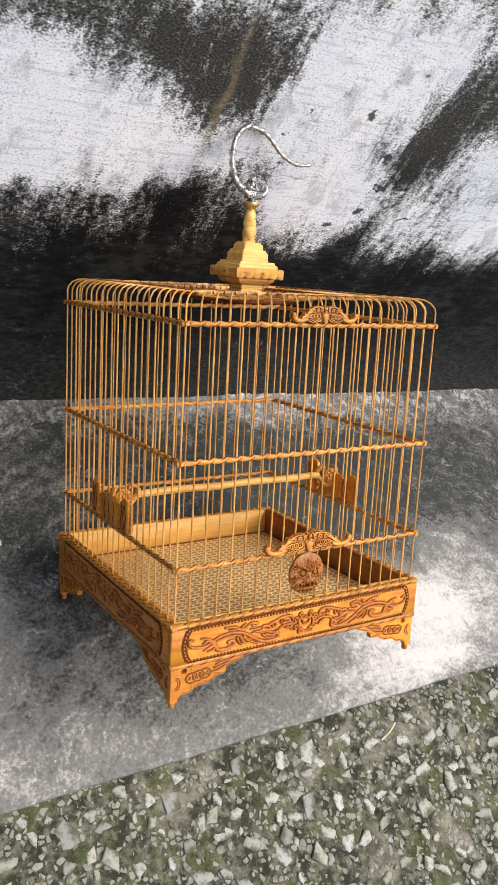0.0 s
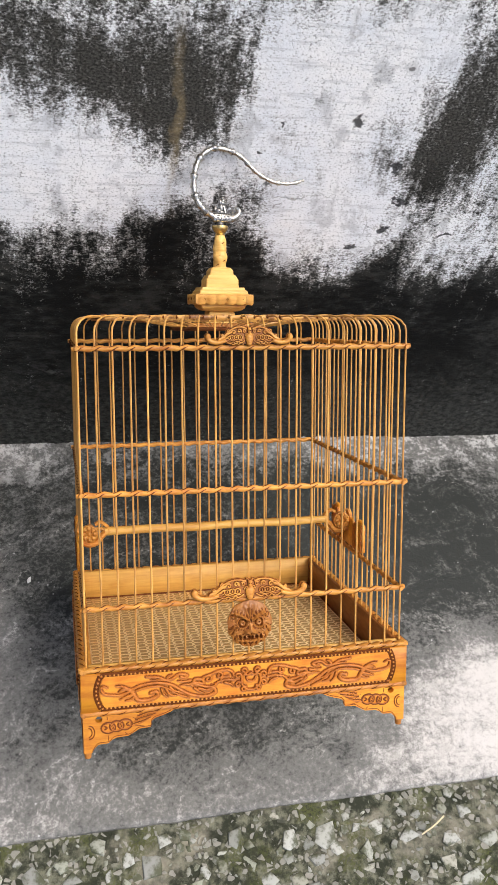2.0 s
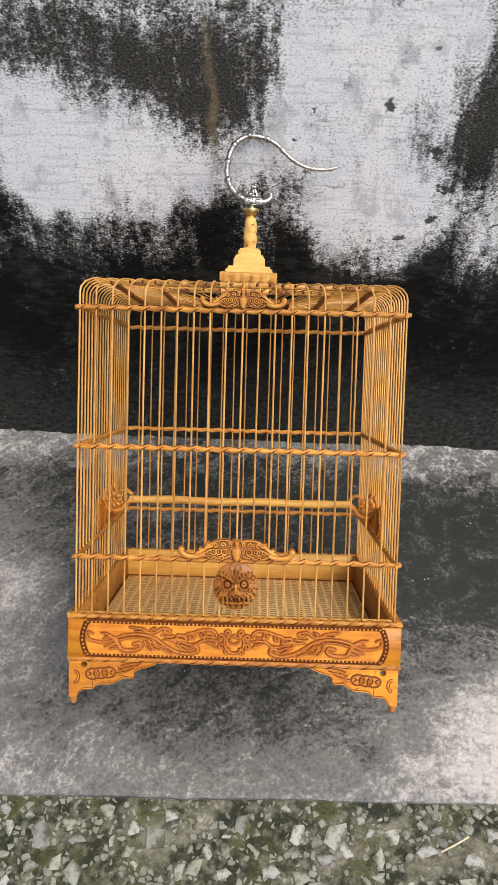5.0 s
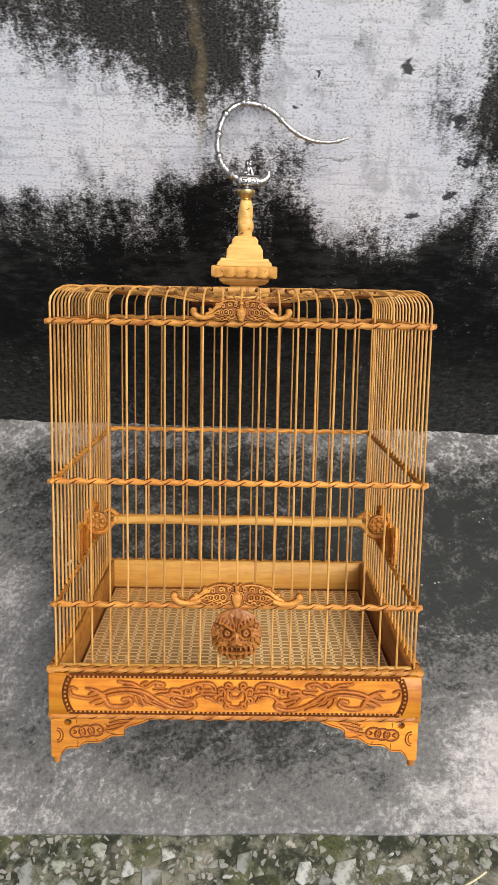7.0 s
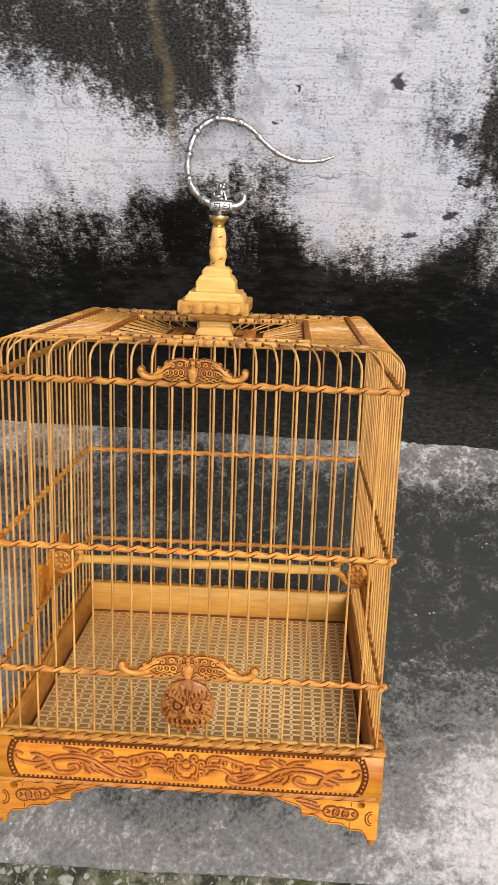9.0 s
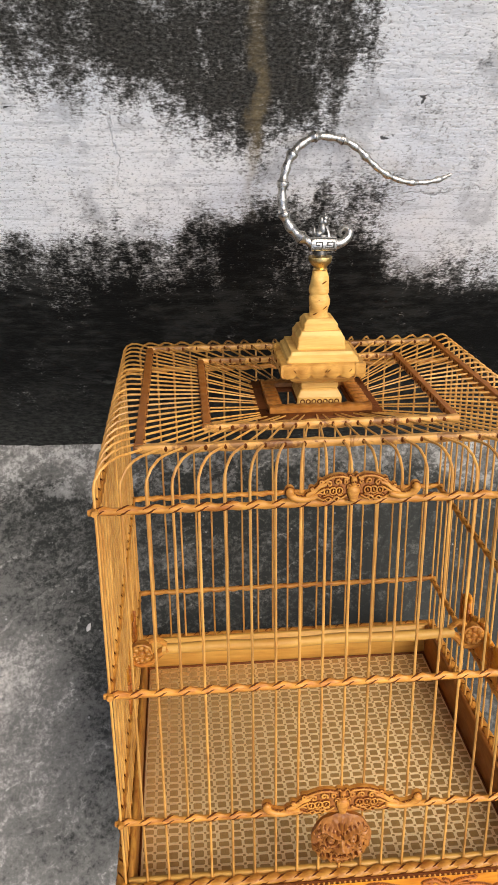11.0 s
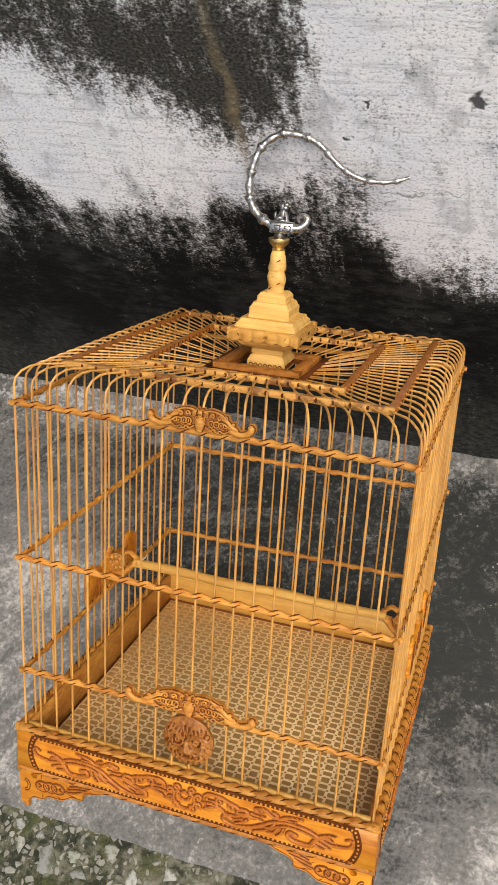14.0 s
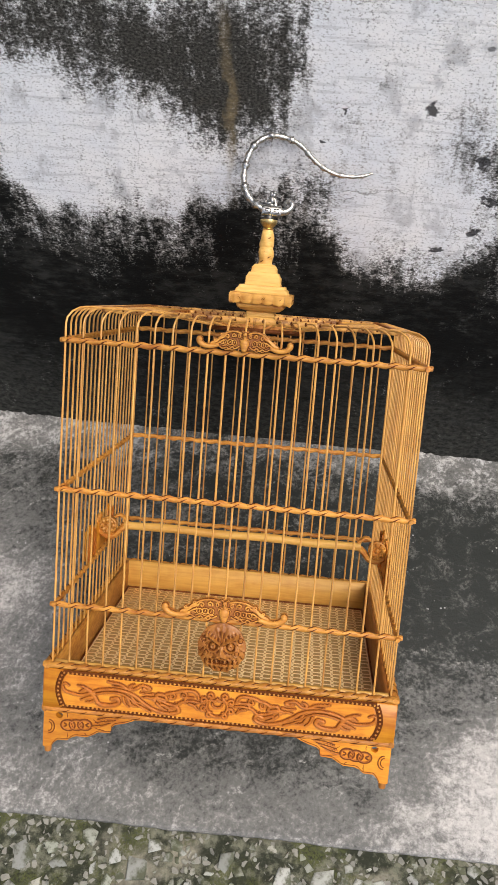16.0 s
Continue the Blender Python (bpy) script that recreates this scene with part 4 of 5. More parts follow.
def tray(cage):
    """Inner walls, ledge and the woven floor mat."""
    s = Shape()
    s.box((-0.1565, 0.0, 0.046), (0.1565, 0.0040, 0.0872), 0.0008)
    # darker woods on the two side walls stand in for shade inside the tray
    me, dark, dimmed = (s.mesh("tray_wall", [m]) for m in (TRAY, BROWN, RAIL))
    s = Shape()
    s.box((-0.1535, 0.0112, 0.046), (0.1535, 0.0129, 0.0530), 0.0006)
    ledge = s.mesh("tray_ledge", [GROOVE])
    for k in range(4):
        part("tray_ledge", ledge, None, cage, "dark brown ledge along the tray").matrix_local = turned(k) @ pose(0, 0.0004 * (k % 2), -0.0003 * (k % 2))
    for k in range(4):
        part("tray_wall", dark if k == 1 else dimmed if k == 3 else me, None, cage, "inner tray wall coloured dark brown for its shade" if k == 1 else "inner tray wall coloured amber for its shade" if k == 3 else "plain pale inner tray wall").matrix_local = turned(k) @ pose(0, 0.0072 + 0.0004 * (k % 2), -0.0003 * (k % 2))
    s = Shape()
    s.box((-0.1514, 0.0132, 0.0470), (0.1514, DEEP - 0.0132, 0.0512), 0.0005)
    mat = part("tray_floor", s, CANE, cage, "tan woven cane tray floor with brown cells")
    cells = Shape()
    col, row = 0.0104, 0.0172
    rnd = random.Random(3)
    nx, ny = int(0.298 / col), int(0.294 / (row / 2))

    def pad(x, y, w, d, z=0.0512):
        x, y = x + rnd.uniform(-0.0003, 0.0003), y + rnd.uniform(-0.0003, 0.0003)
        c = 0.80
        ring = [(-1, -c), (-c, -1), (c, -1), (1, -c), (1, c), (c, 1), (-c, 1), (-1, c)]
        cells.grid([[(x + a * w, y + b * d, z - 0.0004) for a, b in ring], [(x + a * w * 0.85, y + b * d * 0.85, z + 0.0003) for a, b in ring]])
    for i in range(nx + 1):
        x = -col * nx / 2 + i * col
        for j in range(ny + 1):
            y = MID - (row / 2) * ny / 2 + j * row / 2
            if (i + j) % 2:
                pad(x, y, 0.0040, 0.0037)
            else:
                pad(x, y, 0.0045, 0.0027)
            if i < nx:
                pad(x + col / 2, y + row / 4, 0.0012, 0.0010)
    tagged(part("weave", cells, CELL, mat, "brown cane cells of the weave", False), kind="stuff")


def crest(cage, width, height, z, name_label):
    """A carved crest cut from one board: curled arms, wings, strings of coins, a bat's head and a small jar."""
    lines = [
        (bend([(150, 22), (180, 14), (215, 15), (238, 24), (250, 38), (249, 46)]), 10, 15),
        (bend([(22, 86), (48, 94), (78, 92), (108, 82), (134, 64), (158, 44), (180, 34)]), 5, 4),
        (spiral(62, 73, 12, 3, 200, -160, 18), 4.4, 3.4),
        (spiral(96, 67, 12, 3, 20, 380, 18), 4.4, 3.4),
        (bend([(112, 66), (134, 56), (156, 38), (184, 28)]), 6.5, 5.5),
        (bend([(118, 48), (136, 38), (156, 26)]), 4.5, 3.4),
        (spiral(32, 72, 10, 3, 60, 420, 18), 3.8, 3.0),
        (spiral(128, 74, 8, 3, 200, -140, 16), 3.8, 3.0),
        (spiral(164, 50, 7, 2, 200, -140, 14), 3.4, 2.6),
        (spiral(56, 40, 13, 13, 0, 360, 22), 3, 3), (spiral(80, 40, 13, 13, 0, 360, 22), 3, 3), (spiral(104, 38, 12, 12, 0, 360, 22), 3, 3),
        ([(55, 44), (57, 36)], 3, 3), ([(79, 44), (81, 36)], 3, 3), ([(103, 42), (105, 34)], 3, 3),
        (bend([(30, 22), (52, 10), (66, 18), (84, 6), (98, 16), (118, 8), (140, 18)]), 3.6, 3),
        (bend([(44, 24), (60, 22), (78, 18), (96, 24), (120, 20)]), 2.6, 2.2),
        (bend([(60, 8), (66, 2), (74, 6)]), 3, 2), (bend([(92, 6), (100, 1), (108, 6)]), 3, 2),
        (bend([(120, 30), (136, 34), (152, 26)]), 3, 2),
        (bend([(0, 8), (0, 24), (0, 38)]), 14, 23), ([(0, 46), (6, 46), (14, 46)], 4, 4), (bend([(14, 50), (22, 54), (26, 48)]), 3, 2.4),
        (bend([(0, 62), (0, 74), (0, 82)]), 9, 11), (bend([(6, 90), (14, 98), (20, 92)]), 3.4, 2), (bend([(8, 58), (18, 62), (24, 58)]), 3, 2),
    ]
    ux, uz = width / 2 / 267, height / 98
    step = 0.00030
    xs, zs = np.arange(0, width / 2 + 0.001, step), np.arange(-0.0008, height * 1.04, step)
    gx, gz = np.meshgrid(xs, zs, indexing="ij")
    best, ridge = np.full(gx.shape, 9.0), np.zeros(gx.shape)
    for line, w0, w1 in lines:
        q = np.array(line, float) * np.array((ux, uz))
        n = len(q) - 1
        for i in range(n):
            a, d = q[i], q[i + 1] - q[i]
            t = np.clip(((gx - a[0]) * d[0] + (gz - a[1]) * d[1]) / (d @ d + 1e-12), 0, 1)
            w = (w0 + (w1 - w0) * i / n) * uz
            dist = np.hypot(gx - a[0] - t * d[0], gz - a[1] - t * d[1])
            hit = dist - w < best
            best[hit] = (dist - w)[hit]
            ridge[hit] = (0.0009 + min(w, 0.0026) * np.sqrt(np.clip(1 - (dist / w) ** 2, 0, 1)))[hit]
    body = np.interp(gx / ux, (0, 60, 110, 150, 175), (88, 88, 74, 44, 20)) * uz
    floor_z = np.interp(gx / ux, (0, 40, 150, 175), (4, 9, 14, 20)) * uz
    filled = (gz < body) & (gz > floor_z) & (gx < 172 * ux)
    h = np.where(best < 0, ridge, 0.0)
    s = Shape()
    nz = len(zs)
    for e in (1, -1):
        first = len(s.v)
        s.v.extend((float(e * x), float(-0.0008 - q), float(v)) for x, v, q in zip(gx.ravel(), gz.ravel(), h.ravel()))
        used = collections.Counter()
        for i in range(len(xs) - 1):
            for j in range(nz - 1):
                b = best[i:i + 2, j:j + 2].mean()
                if b > 0.0003 and not filled[i, j]:
                    continue
                a = first + i * nz + j
                quad = (a, a + nz, a + nz + 1, a + 1)
                s.f.append(quad)
                s.m.append(0 if b < -0.0001 else 1 if b < 0.00045 else 2)
                for k in range(4):
                    used[tuple(sorted((quad[k], quad[(k + 1) % 4])))] += 1
        # the board's cut edge
        for (a, b), count in used.items():
            if count == 1 and not (abs(s.v[a][0]) < 1e-6 and abs(s.v[b][0]) < 1e-6):
                base_v = len(s.v)
                s.v.extend((s.v[k][0], 0.0026, s.v[k][2]) for k in (a, b))
                s.f.append((a, b, base_v + 1, base_v))
                s.m.append(0)
    for e in (1, -1):
        s.ball((e * 4.5 * uz, -0.0040, 76 * uz), 0.0006, mat=1, seg=6, rings=3)
    ob = part("carved_crest", s, [RAIL, GROOVE, BROWN], cage, name_label)
    ob.matrix_local = pose(0, MID - HALF - 0.0036, z)


def medallion(cage):
    """The round carved beast-face boss that locks the door: one relief mesh."""
    s = Shape()
    R, nr, na = 0.0222, 40, 112

    def g(x, z, cx, cz, rx, rz):
        return math.exp(-(((x - cx) / rx) ** 2 + ((z - cz) / rz) ** 2))

    def height(x, z):
        a = abs(x)
        r = math.hypot(x, z)
        h = 0.0058 * math.sqrt(max(0.0, 1 - (r * 0.95) ** 2))
        # bridge, broad nose and nostrils
        h += 0.0026 * g(x, z, 0, -0.06, 0.10, 0.20) + 0.0032 * g(a, z, 0.17, -0.28, 0.12, 0.085) + 0.0036 * g(x, z, 0, -0.24, 0.14, 0.11)
        h -= 0.0016 * g(a, z, 0.12, -0.37, 0.05, 0.03)
        # eyes in sockets under heavy lids
        h -= 0.0018 * g(a, z, 0.36, 0.10, 0.24, 0.12)
        e = math.hypot(a - 0.36, z - 0.10)
        h += 0.0034 * math.exp(-(e / 0.13) ** 4) - 0.0013 * math.exp(-((e - 0.16) / 0.030) ** 2) + 0.0016 * math.exp(-((e - 0.225) / 0.040) ** 2) - 0.0010 * math.exp(-(e / 0.04) ** 2)
        # brows that start low at the nose and sweep up and out
        brow = 0.10 + 0.72 * (a - 0.06) - 0.40 * max(a - 0.06, 0.0) ** 2
        h += 0.0034 * math.exp(-((z - brow - 0.10) / 0.060) ** 2) * (0.04 < a < 0.70)
        h += 0.0006 * math.sin(a * 40 + z * 14) * math.exp(-((z - brow - 0.22) / 0.09) ** 2) * (0.10 < a < 0.78)
        # forehead fan
        fan = math.atan2(x, z - 0.12)
        h += 0.0009 * math.cos(fan * 17) * g(x, z, 0, 0.56, 0.32, 0.26)
        # cheeks and side curls
        c = math.hypot(a - 0.62, z + 0.16)
        h += 0.0020 * math.exp(-(c / 0.16) ** 2) + 0.0008 * math.sin(c * 55) * math.exp(-(c / 0.20) ** 2)
        c = math.hypot(a - 0.76, z - 0.34)
        h += 0.0012 * math.sin(c * 48) * math.exp(-(c / 0.18) ** 2)
        # lips, open mouth with teeth, chin
        lip = -0.43 - 0.10 * a + 0.10 * math.sin(a * 9)
        h += 0.0020 * math.exp(-((z - lip) / 0.05) ** 2) * (a < 0.66)
        mouth = -0.58 + 0.16 * a * a
        inside = math.exp(-((z - mouth) / 0.085) ** 4) * (a < 0.56)
        h -= 0.0030 * inside
        h += 0.0036 * inside * (math.cos(a * 33 + 0.6) > 0.1) * (z > mouth - 0.035 - 0.06 * (0.28 < a < 0.40))
        h += 0.0016 * math.exp(-((z - mouth + 0.15) / 0.05) ** 2) * (a < 0.52)
        h += 0.0010 * math.sin(22 * math.atan2(z, a) + 16 * r) * (r > 0.74) * (z < 0.0)
        h += 0.0006 * noise.noise(Vector((x * 9, z * 9, 2)))
        return h
    rings = []
    for i in range(nr + 1):
        f = max(i / nr, 0.004)
        ring = []
        for j in range(na):
            a = 2 * math.pi * j / na
            rr = f * (1 + (0.03 * math.sin(13 * a) if math.sin(a) < -0.2 else 0.012 * math.sin(9 * a)) * f)
            x, z = rr * math.cos(a), rr * math.sin(a)
            ring.append((x * R, -max(height(x, z), 0.0008), z * R * 1.06))
        rings.append(ring)
    rings.append([(x * 0.98, 0.0018, z * 0.98) for x, y, z in rings[-1]])

    # cavity shading in colour: faces lower than their surroundings take the dark wood
    def shade(i, j):
        q = rings[min(i, nr)][j]
        x, z = q[0] / R, q[2] / R / 1.06
        if x * x + z * z > 0.9:
            return 0
        round_it = sum(height(x + 0.075 * math.cos(k * math.pi / 3), z + 0.075 * math.sin(k * math.pi / 3)) for k in range(6)) / 6
        return 1 if height(x, z) - round_it < -0.00052 else 0
    s.grid(rings, mats=shade)
    ob = part("mask_boss", s, [REDWOOD, GROOVE], cage, "reddish round boss carved as a beast face")
    ob.matrix_local = pose(0, MID - HALF - 0.0022, 0.1183)


def perch(cage):
    y, z = 0.166, 0.1780
    s = Shape()
    xs = np.linspace(-0.130, 0.130, 40)
    s.sweep([(x, y + 0.0006 * math.sin(x * 40), z + 0.0005 * math.sin(x * 63)) for x in xs], [0.0043 + 0.0006 * abs(math.sin(x * 55)) for x in xs], up=(0, 0, 1), sides=10)
    part("perch", s, TRAY, cage, "pale knotty wooden perch")
    cup, plate, ros = Shape(), Shape(), Shape()
    # a scroll that carries the perch, with a rosette, and the slotted plate that hangs on the posts
    pts = bend([(0.020, z + 0.001), (0.012, z - 0.004), (0.004, z - 0.0125), (-0.006, z - 0.013), (-0.0135, z - 0.006), (-0.0145, z + 0.004), (-0.0120, z + 0.011)])
    cup.sweep([(x, y, q) for x, q in pts], [0.0040 - 0.0018 * abs(i / len(pts) - 0.4) for i in range(len(pts))], 0.0042)
    cup.sweep([(x, y, q) for x, q in bend([(0.018, z + 0.005), (0.010, z + 0.011), (0.004, z + 0.0085)])], 0.0022, 0.0035)
    for r in (0.0088, 0.0062, 0.0036):
        ros.sweep([(-0.003 + r * math.cos(a), y - 0.0042, z - 0.001 + r * math.sin(a)) for a in np.linspace(0, 2 * math.pi, 17)], 0.0012, 0.0012, sides=6, caps=False)
    for a in range(0, 360, 45):
        t = radians(a)
        ros.ball((-0.003 + 0.0062 * math.cos(t), y - 0.0050, z - 0.001 + 0.0062 * math.sin(t)), 0.0027, seg=7, rings=5)
    ros.ball((-0.003, y - 0.0045, z - 0.001), (0.0030, 0.0026, 0.0030))
    ros.sweep([(-0.003, y - 0.0035, z - 0.001), (-0.003, y + 0.0035, z - 0.001)], 0.0092, up=(0, 0, 1), sides=18)
    for y0, y1, z1 in ((0.119, 0.140, 0.180), (0.1450, 0.1950, 0.176), (0.203, 0.222, 0.184)):
        plate.box((-0.0175, y0, 0.1468), (-0.0125, y1, z1), 0.0010)
        for e in (y0, y1):
            plate.sweep([(-0.0118, e + 0.001 * math.sin(q * 900), q) for q in np.linspace(0.148, z1 - 0.001, 12)], 0.0013, 0.0012, up=(1, 0, 0), sides=6, mat=1)
        for q in range(3):
            u = y0 + (y1 - y0) * (0.25 + 0.25 * q)
            plate.sweep([(-0.0178, u + 0.0012 * math.sin(v * 260 + 2 * q), v) for v in np.linspace(0.149, z1 - 0.002, 14)], 0.0005, 0.0005, up=(-1, 0, 0), sides=6, mat=2)
        plate.ball((-0.0152, (y0 + y1) / 2, z1), (0.0028, (y1 - y0) * 0.42, 0.0042), seg=10, rings=6)
    plate.box((-0.0165, 0.118, 0.1510), (-0.0135, 0.223, 0.1560), 0.0008)
    plate.box((-0.0165, 0.118, 0.1680), (-0.0135, 0.223, 0.1730), 0.0008)
    meshes = plate.mesh("holder_plate", [PANEL, RELIEF, GROOVE]), cup.mesh("perch_scroll", [RAIL]), ros.mesh("rosette", [RAIL, STAIN])
    for e in (1, -1):
        p = part("perch_holder", meshes[0], None, cage, "orange-brown carved slotted perch holder")
        p.matrix_local = pose(-0.1445, 0, 0) if e > 0 else Matrix.Diagonal((-1, 1, 1, 1)) @ pose(-0.1445, 0, 0)
        part("perch_scroll", meshes[1], None, p, "curled pale scroll")
        part("rosette", meshes[2], None, p, "pierced carved rosette")


# ---- finial and hook
def finial(cage):
    top_m = pose(0.0022, MID, 0.4052, 1.5, 0.5) @ pose(0, 0, -0.407)

    def add(name, shape, mats, label="", smooth=True):
        ob = part(name, shape, mats, cage, label, smooth)
        ob.matrix_local = top_m
        return ob
    s = Shape()
    s.lathe([(0.0165, 0.404), (0.0172, 0.4055), (0.0172, 0.4120), (0.0150, 0.4165), (0.0135, 0.4180), (0.0145, 0.4190), (0.0145, 0.4225), (0.0130, 0.4250)], square=True)
    for k in range(4):
        for i in range(7):
            x = -0.0132 + 0.0044 * i
            ring = [(x + 0.0016 * math.cos(a), -0.0174, 0.4086 + 0.0017 * math.sin(a)) for a in np.linspace(0, 2 * math.pi, 11)]
            ring = [tuple(pose(0, 0, 0, 0, 0, 90 * k) @ Vector(q)) for q in ring]
            s.sweep(ring, 0.0005, 0.0005, up=tuple(pose(0, 0, 0, 0, 0, 90 * k).to_3x3() @ Vector((0, -1, 0))), sides=5, mat=1, caps=False)
    add("pedestal", s, [FINIAL, STAIN], "pale pedestal with a row of carved rings", False)
    s = Shape()
    s.lathe([(0.0150, 0.4240), (0.0200, 0.4250), (0.0235, 0.4275), (0.0245, 0.4290), (0.0245, 0.4305), (0.0270, 0.4320), (0.0275, 0.4335)], square=True)
    add("cornice", s, EAVE, "", False)
    # the eave: a band whose lower edge is scalloped, with cut marks
    band = Shape()
    n = 40
    rings = []
    for i in range(n + 1):
        x = -0.0314 + 0.0628 * i / n
        low = 0.4335 - 0.0017 * abs(math.sin(i * math.pi / 7)) + 0.0004 * math.sin(i * 1.9)
        out = -0.0308 - 0.0013 * abs(math.sin(i * math.pi / 7))
        rings.append([(x, out + 0.0015, low - 0.0006), (x, out, low + 0.0012), (x, out, 0.4412), (x, out + 0.002, 0.4425), (x, -0.024, 0.4425), (x, -0.024, low)])
    band.grid(rings)
    for x, tilt in ((0.001, 0.0010), (0.0028, 0.0010), (0.019, 0.0011), (-0.0205, -0.0010)):
        band.sweep([(x, -0.0316, 0.4362), (x + tilt, -0.0318, 0.4374), (x + tilt * 2, -0.0316, 0.4386)], (0.0001, 0.0003, 0.0001), 0.0005, sides=6, mat=1)
    me = band.mesh("eave_board", [EAVE, STAIN])
    for k in range(4):
        add("eave_board", me, None, "scalloped carved eave board").matrix_local = top_m @ pose(0, 0, 0.0002 * (k % 2), 0, 0, 90 * k)
    s = Shape()
    s.lathe([(0.0268, 0.4415), (0.0272, 0.4430), (0.0264, 0.4440), (0.0262, 0.4458), (0.0240, 0.4476), (0.0232, 0.4500)], square=True)
    s.lathe([(0.0174, 0.4495), (0.0182, 0.4504), (0.0182, 0.4520), (0.0177, 0.4526), (0.0177, 0.4585), (0.0166, 0.4598), (0.0150, 0.4632)], square=True)
    s.lathe([(0.0124, 0.4625), (0.0133, 0.4634), (0.0133, 0.4644), (0.0128, 0.4648), (0.0128, 0.4680), (0.0119, 0.4690), (0.0104, 0.4712), (0.0090, 0.4716)], square=True)
    add("tiered_roof", s, FINIAL, "pale stepped pagoda roof of boxwood", False)
    s = Shape()
    prof = np.array([(0.0082, 0.4690), (0.0084, 0.4712), (0.0070, 0.4725), (0.0069, 0.4760), (0.0078, 0.4805), (0.0080, 0.4840), (0.0073, 0.4870), (0.0066, 0.4885), (0.0075, 0.4900), (0.0076, 0.4920), (0.0070, 0.4960), (0.0067, 0.5000), (0.0058, 0.5040), (0.0054, 0.5062)])
    rings = []
    for h in np.linspace(0.469, 0.5062, 46):
        r = np.interp(h, prof[:, 1], prof[:, 0])
        cut_in = 0.0 if h < 0.4725 or h > 0.503 else 0.05
        rings.append([(r * (1 + cut_in * math.sin(3 * a + 330 * h)) * math.cos(a), r * (1 + cut_in * math.sin(3 * a + 330 * h)) * math.sin(a), h) for a in np.linspace(0, 2 * math.pi, 28, endpoint=False)])
    s.grid(rings)
    for a, h in ((-70, 0.498), (-110, 0.484), (-60, 0.479), (-120, 0.4745), (10, 0.49), (190, 0.48)):
        t = radians(a)
        s.sweep([(0.0072 * math.cos(t + d), 0.0072 * math.sin(t + d), h + 0.004 * d) for d in (-0.25, 0, 0.25)], (0.0002, 0.0005, 0.0002), 0.0006, up=(math.cos(t), math.sin(t), 0), sides=6, mat=1)
    add("column", s, [FINIAL, STAIN], "turned vase-shaped column")
    s = Shape()
    s.lathe([(0.0052, 0.5060), (0.0058, 0.5070), (0.0048, 0.5082), (0.0060, 0.5098), (0.0084, 0.5125), (0.0090, 0.5150), (0.0088, 0.5164), (0.0070, 0.5168), (0.0030, 0.5166)])
    add("brass_cup", s, BRASS, "polished brass cup")
    s = Shape()
    s.lathe([(0.0040, 0.5160), (0.0046, 0.5172), (0.0046, 0.5190), (0.0036, 0.5210), (0.0030, 0.5212)], sides=14)
    add("swivel_collar", s, OLD)

    hook_m = top_m @ pose(0, 0, 0.5203, -7) @ pose(0, 0, -0.5203, 0, 0, 9)

    def fix(name, shape, mats, parent, label=""):
        ob = part(name, shape, mats, parent, label)
        if parent is cage:
            ob.matrix_local = hook_m
        return ob
    s = Shape()
    k = 1 / 4860

    def at(px, py):
        return ((px - 235) * k * (0.945 if px < 235 else 1.03), 0.0, 0.438 + (400 + (470 - py) * 0.982) * k)
    line = bend([at(*q) for q in ((205, 443), (150, 415), (105, 370), (85, 310), (85, 245), (100, 180), (130, 125), (180, 88), (230, 74), (310, 86), (365, 115), (410, 157), (460, 196), (530, 226), (600, 232), (660, 224), (714, 204))], 8)
    n = len(line)
    along = np.concatenate(([0], np.cumsum(np.linalg.norm(np.diff(line, axis=0), axis=1))))
    rad = []
    for i in range(n):
        t = along[i] / along[-1]
        r = 0.0041 - 0.0021 * t
        u = (t * 10) % 1.0
        r *= 0.90 + 0.28 * math.exp(-((u - 0.5) / 0.10) ** 2) + 0.12 * math.cos(2 * math.pi * u * 2)
        rad.append(r if t < 0.985 else r * 0.7)
    s.sweep(line, rad, sides=12)
    hook = fix("hook", s, SILVER, cage, "silver hook cast like a bamboo stem")
    s = Shape()
    for i in range(0, 6):
        t = (i + 0.5) / 10
        j = int(np.searchsorted(along, t * along[-1]))
        j = min(max(j, 1), n - 2)
        d = (line[j + 1] - line[j - 1]) / np.linalg.norm(line[j + 1] - line[j - 1])
        s.sweep([line[j] - d * 0.0003, line[j] + d * 0.0003], rad[j] * 1.04, sides=12)
    fix("node_rings", s, OLD, hook)
    s = Shape()
    a, b = at(192, 470), at(290, 420)
    s.box((a[0], -0.0040, a[2]), (b[0], 0.0040, b[2]), 0.0006)
    for e in (-0.0041, 0.0041):
        for q in ((196, 426, 286, 426), (196, 464, 286, 464)):
            p0, p1 = at(q[0], q[1]), at(q[2], q[3])
            s.sweep([(p0[0], e, p0[2]), (p1[0], e, p1[2])], 0.0004, 0.0004, sides=6, mat=1)
        for px in (204, 246):
            turns = [at(px + u, 458 - v) for u, v in ((0, 0), (32, 0), (32, 19), (7, 19), (7, 8), (22, 8))]
            for p0, p1 in zip(turns[:-1], turns[1:]):
                s.sweep([(p0[0], e, p0[2]), (p1[0], e, p1[2])], 0.00045, 0.0004, sides=6, mat=1)
    fix("name_block", s, [SILVER, OLD], hook, "silver block with key-pattern lines")
    s = Shape()
    curl = bend([at(*q) for q in ((286, 446), (305, 444), (325, 432), (338, 415), (338, 398), (324, 390), (308, 396), (304, 410), (312, 418))], 6)
    s.sweep(curl, [0.0041 - 0.0031 * i / len(curl) for i in range(len(curl))], [0.0040 - 0.0020 * i / len(curl) for i in range(len(curl))], sides=10)
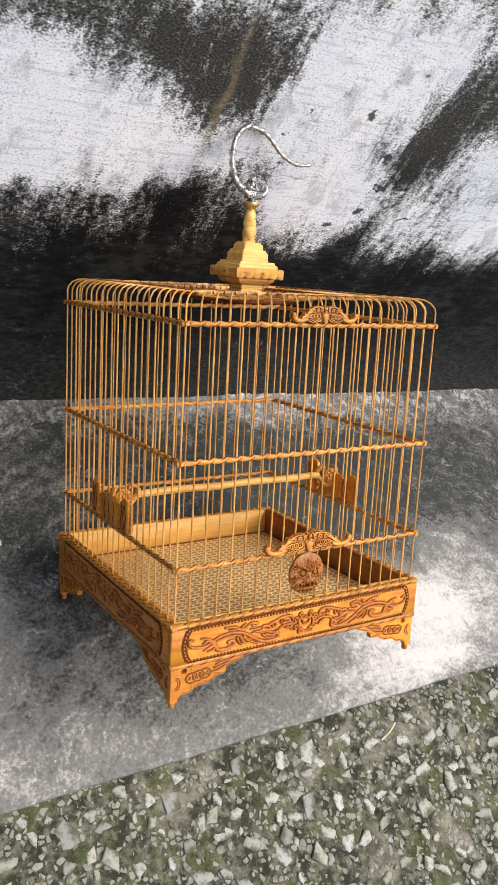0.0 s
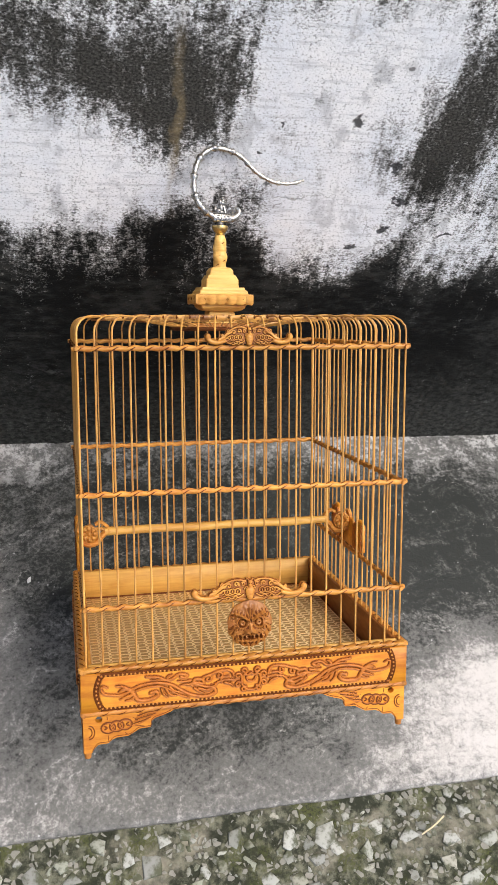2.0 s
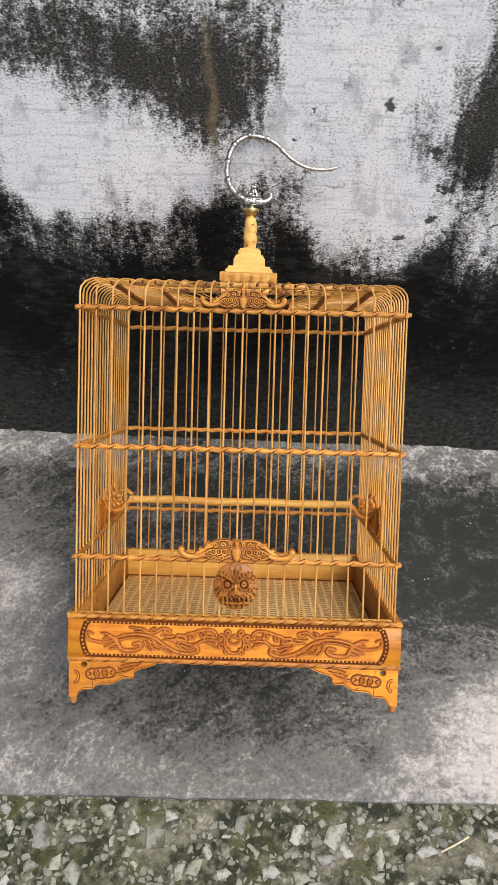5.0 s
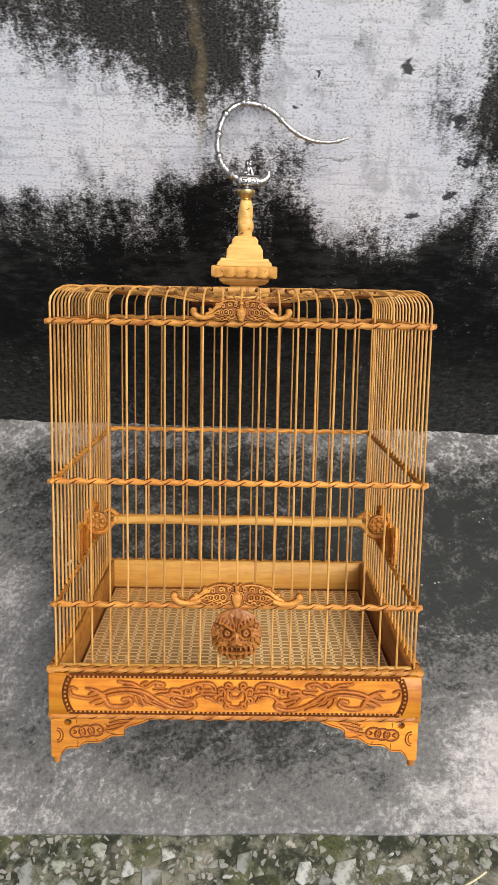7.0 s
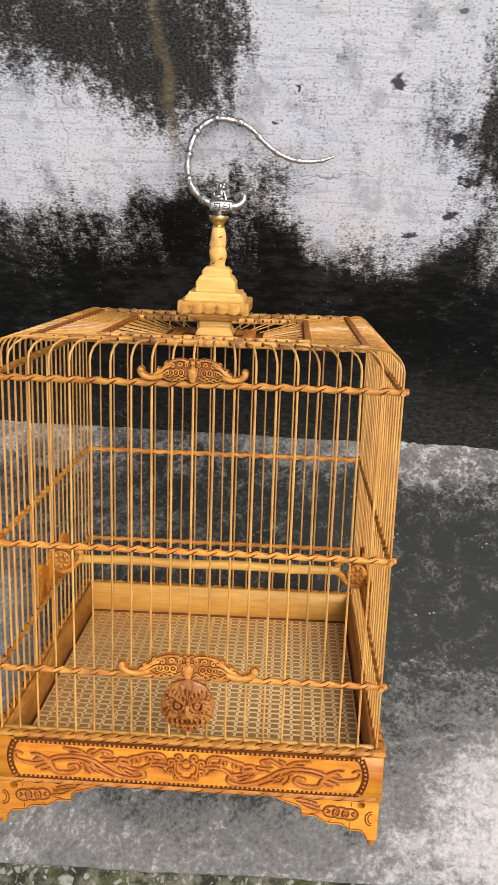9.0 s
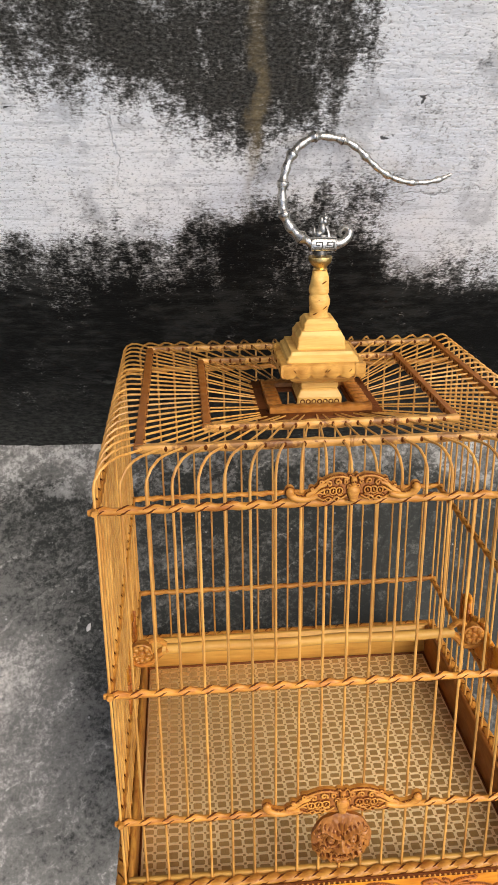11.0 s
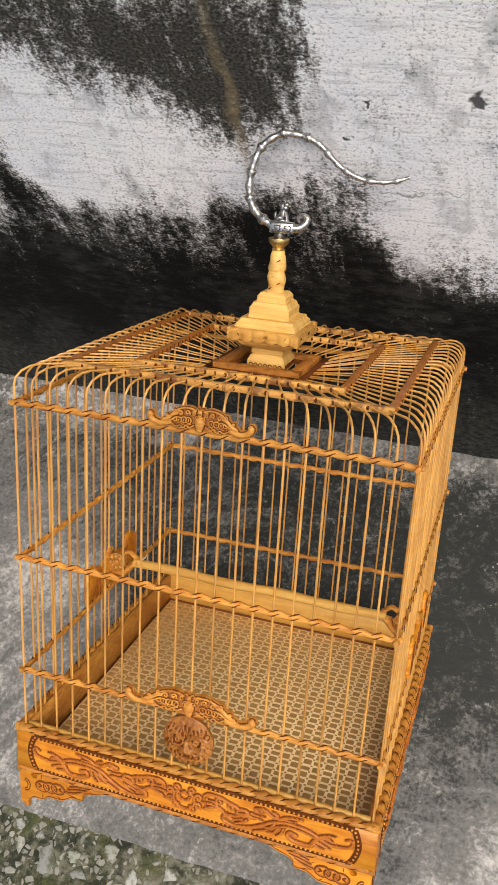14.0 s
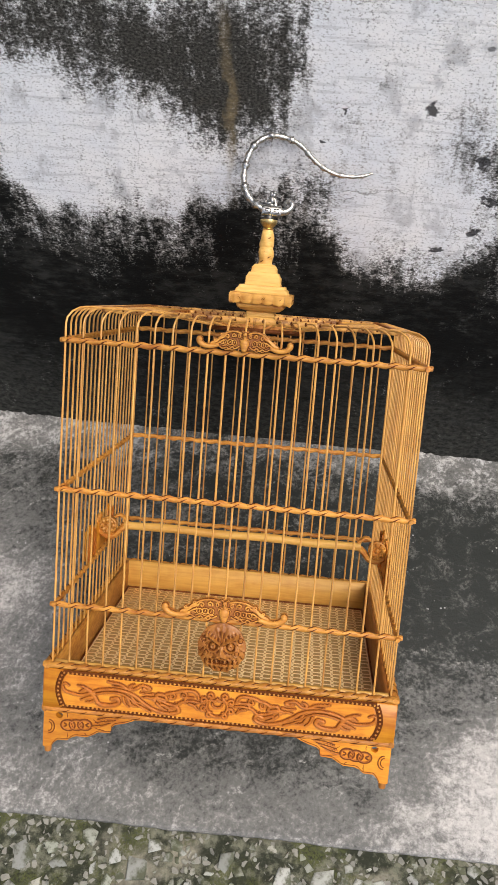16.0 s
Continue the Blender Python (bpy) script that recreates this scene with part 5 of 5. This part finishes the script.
    fix("curl", s, SILVER, hook, "silver scroll")
    # the little seated beast: one plain shape
    s = Shape()
    c = at(238, 425)

    def ball(dx, dz, r, dy=0.0):
        s.ball((c[0] + dx, dy, c[2] + dz), r, seg=10, rings=7)
    ball(-0.0020, 0.0032, (0.0042, 0.0034, 0.0036))
    ball(0.0006, 0.0068, (0.0034, 0.0030, 0.0052))
    ball(0.0022, 0.0118, (0.0030, 0.0028, 0.0028))
    ball(0.0030, 0.0142, (0.0030, 0.0026, 0.0026))
    ball(0.0056, 0.0134, (0.0020, 0.0018, 0.0015))
    ball(-0.0002, 0.0128, (0.0022, 0.0024, 0.0036))
    ball(-0.0056, 0.0052, (0.0014, 0.0013, 0.0036))
    for e in (-0.0018, 0.0018):
        s.sweep([(c[0] + 0.0026, e, c[2] + 0.0085), (c[0] + 0.0044, e, c[2] + 0.0040), (c[0] + 0.0050, e, c[2] + 0.0002)], (0.0018, 0.0014, 0.0017), sides=8)
        ball(0.0004, 0.0014, (0.0036, 0.0013, 0.0015), e * 1.5)
        ball(0.0020, 0.0168, (0.0008, 0.0008, 0.0014), e)
    fix("beast_figurine", s, PATINA, hook, "tiny seated silver beast")


def birdcage():
    cage = empty("birdcage", "carved bamboo birdcage with silver hook leaning against the mouldy wall", "birdcage", CAGE)
    base(cage)
    tray(cage)
    rails(cage)
    top(cage)
    perch(cage)
    crest(cage, 0.084, 0.0172, 0.3892, "small carved crest of wings, coins and jar")
    crest(cage, 0.1165, 0.0205, 0.1438, "wide carved crest of wings, coins and jar")
    medallion(cage)
    finial(cage)
    bars(cage)
    return cage


def straw():
    s = Shape()
    pts = bend([(0.245, -0.607, -0.003), (0.262, -0.599, 0.001), (0.278, -0.589, -0.002)])
    s.sweep(pts, 0.0011, up=(0, 0, 1), sides=6)
    tagged(new("straw", s.mesh("straw", [STRAW])), "dry pale straw lying on the stony ground", "straw")


def chip():
    s = Shape()
    q = stone_shape(random.Random(5))
    m = pose(-0.2325, -0.2335, 0.001, 4, 8, 70) @ Matrix.Diagonal((0.011, 0.010, 0.012, 1))
    s.v, s.f, s.m = [tuple(m @ Vector(v)) for v in q.v], q.f, q.m
    n = Nodes("white_plaster")
    mat = n.finish(n.mix(n.noise(n.coords(), 200.0), (0.75, 0.75, 0.74), (0.6, 0.6, 0.6)), 0.8)
    tagged(new("plaster_chip", s.mesh("plaster_chip", [mat])), "white plaster chip on the damp slab", "plaster chip")


wall()
sky_blocker_west()
slab()
earth = ground()
birdcage()
straw()
chip()
stones(earth)
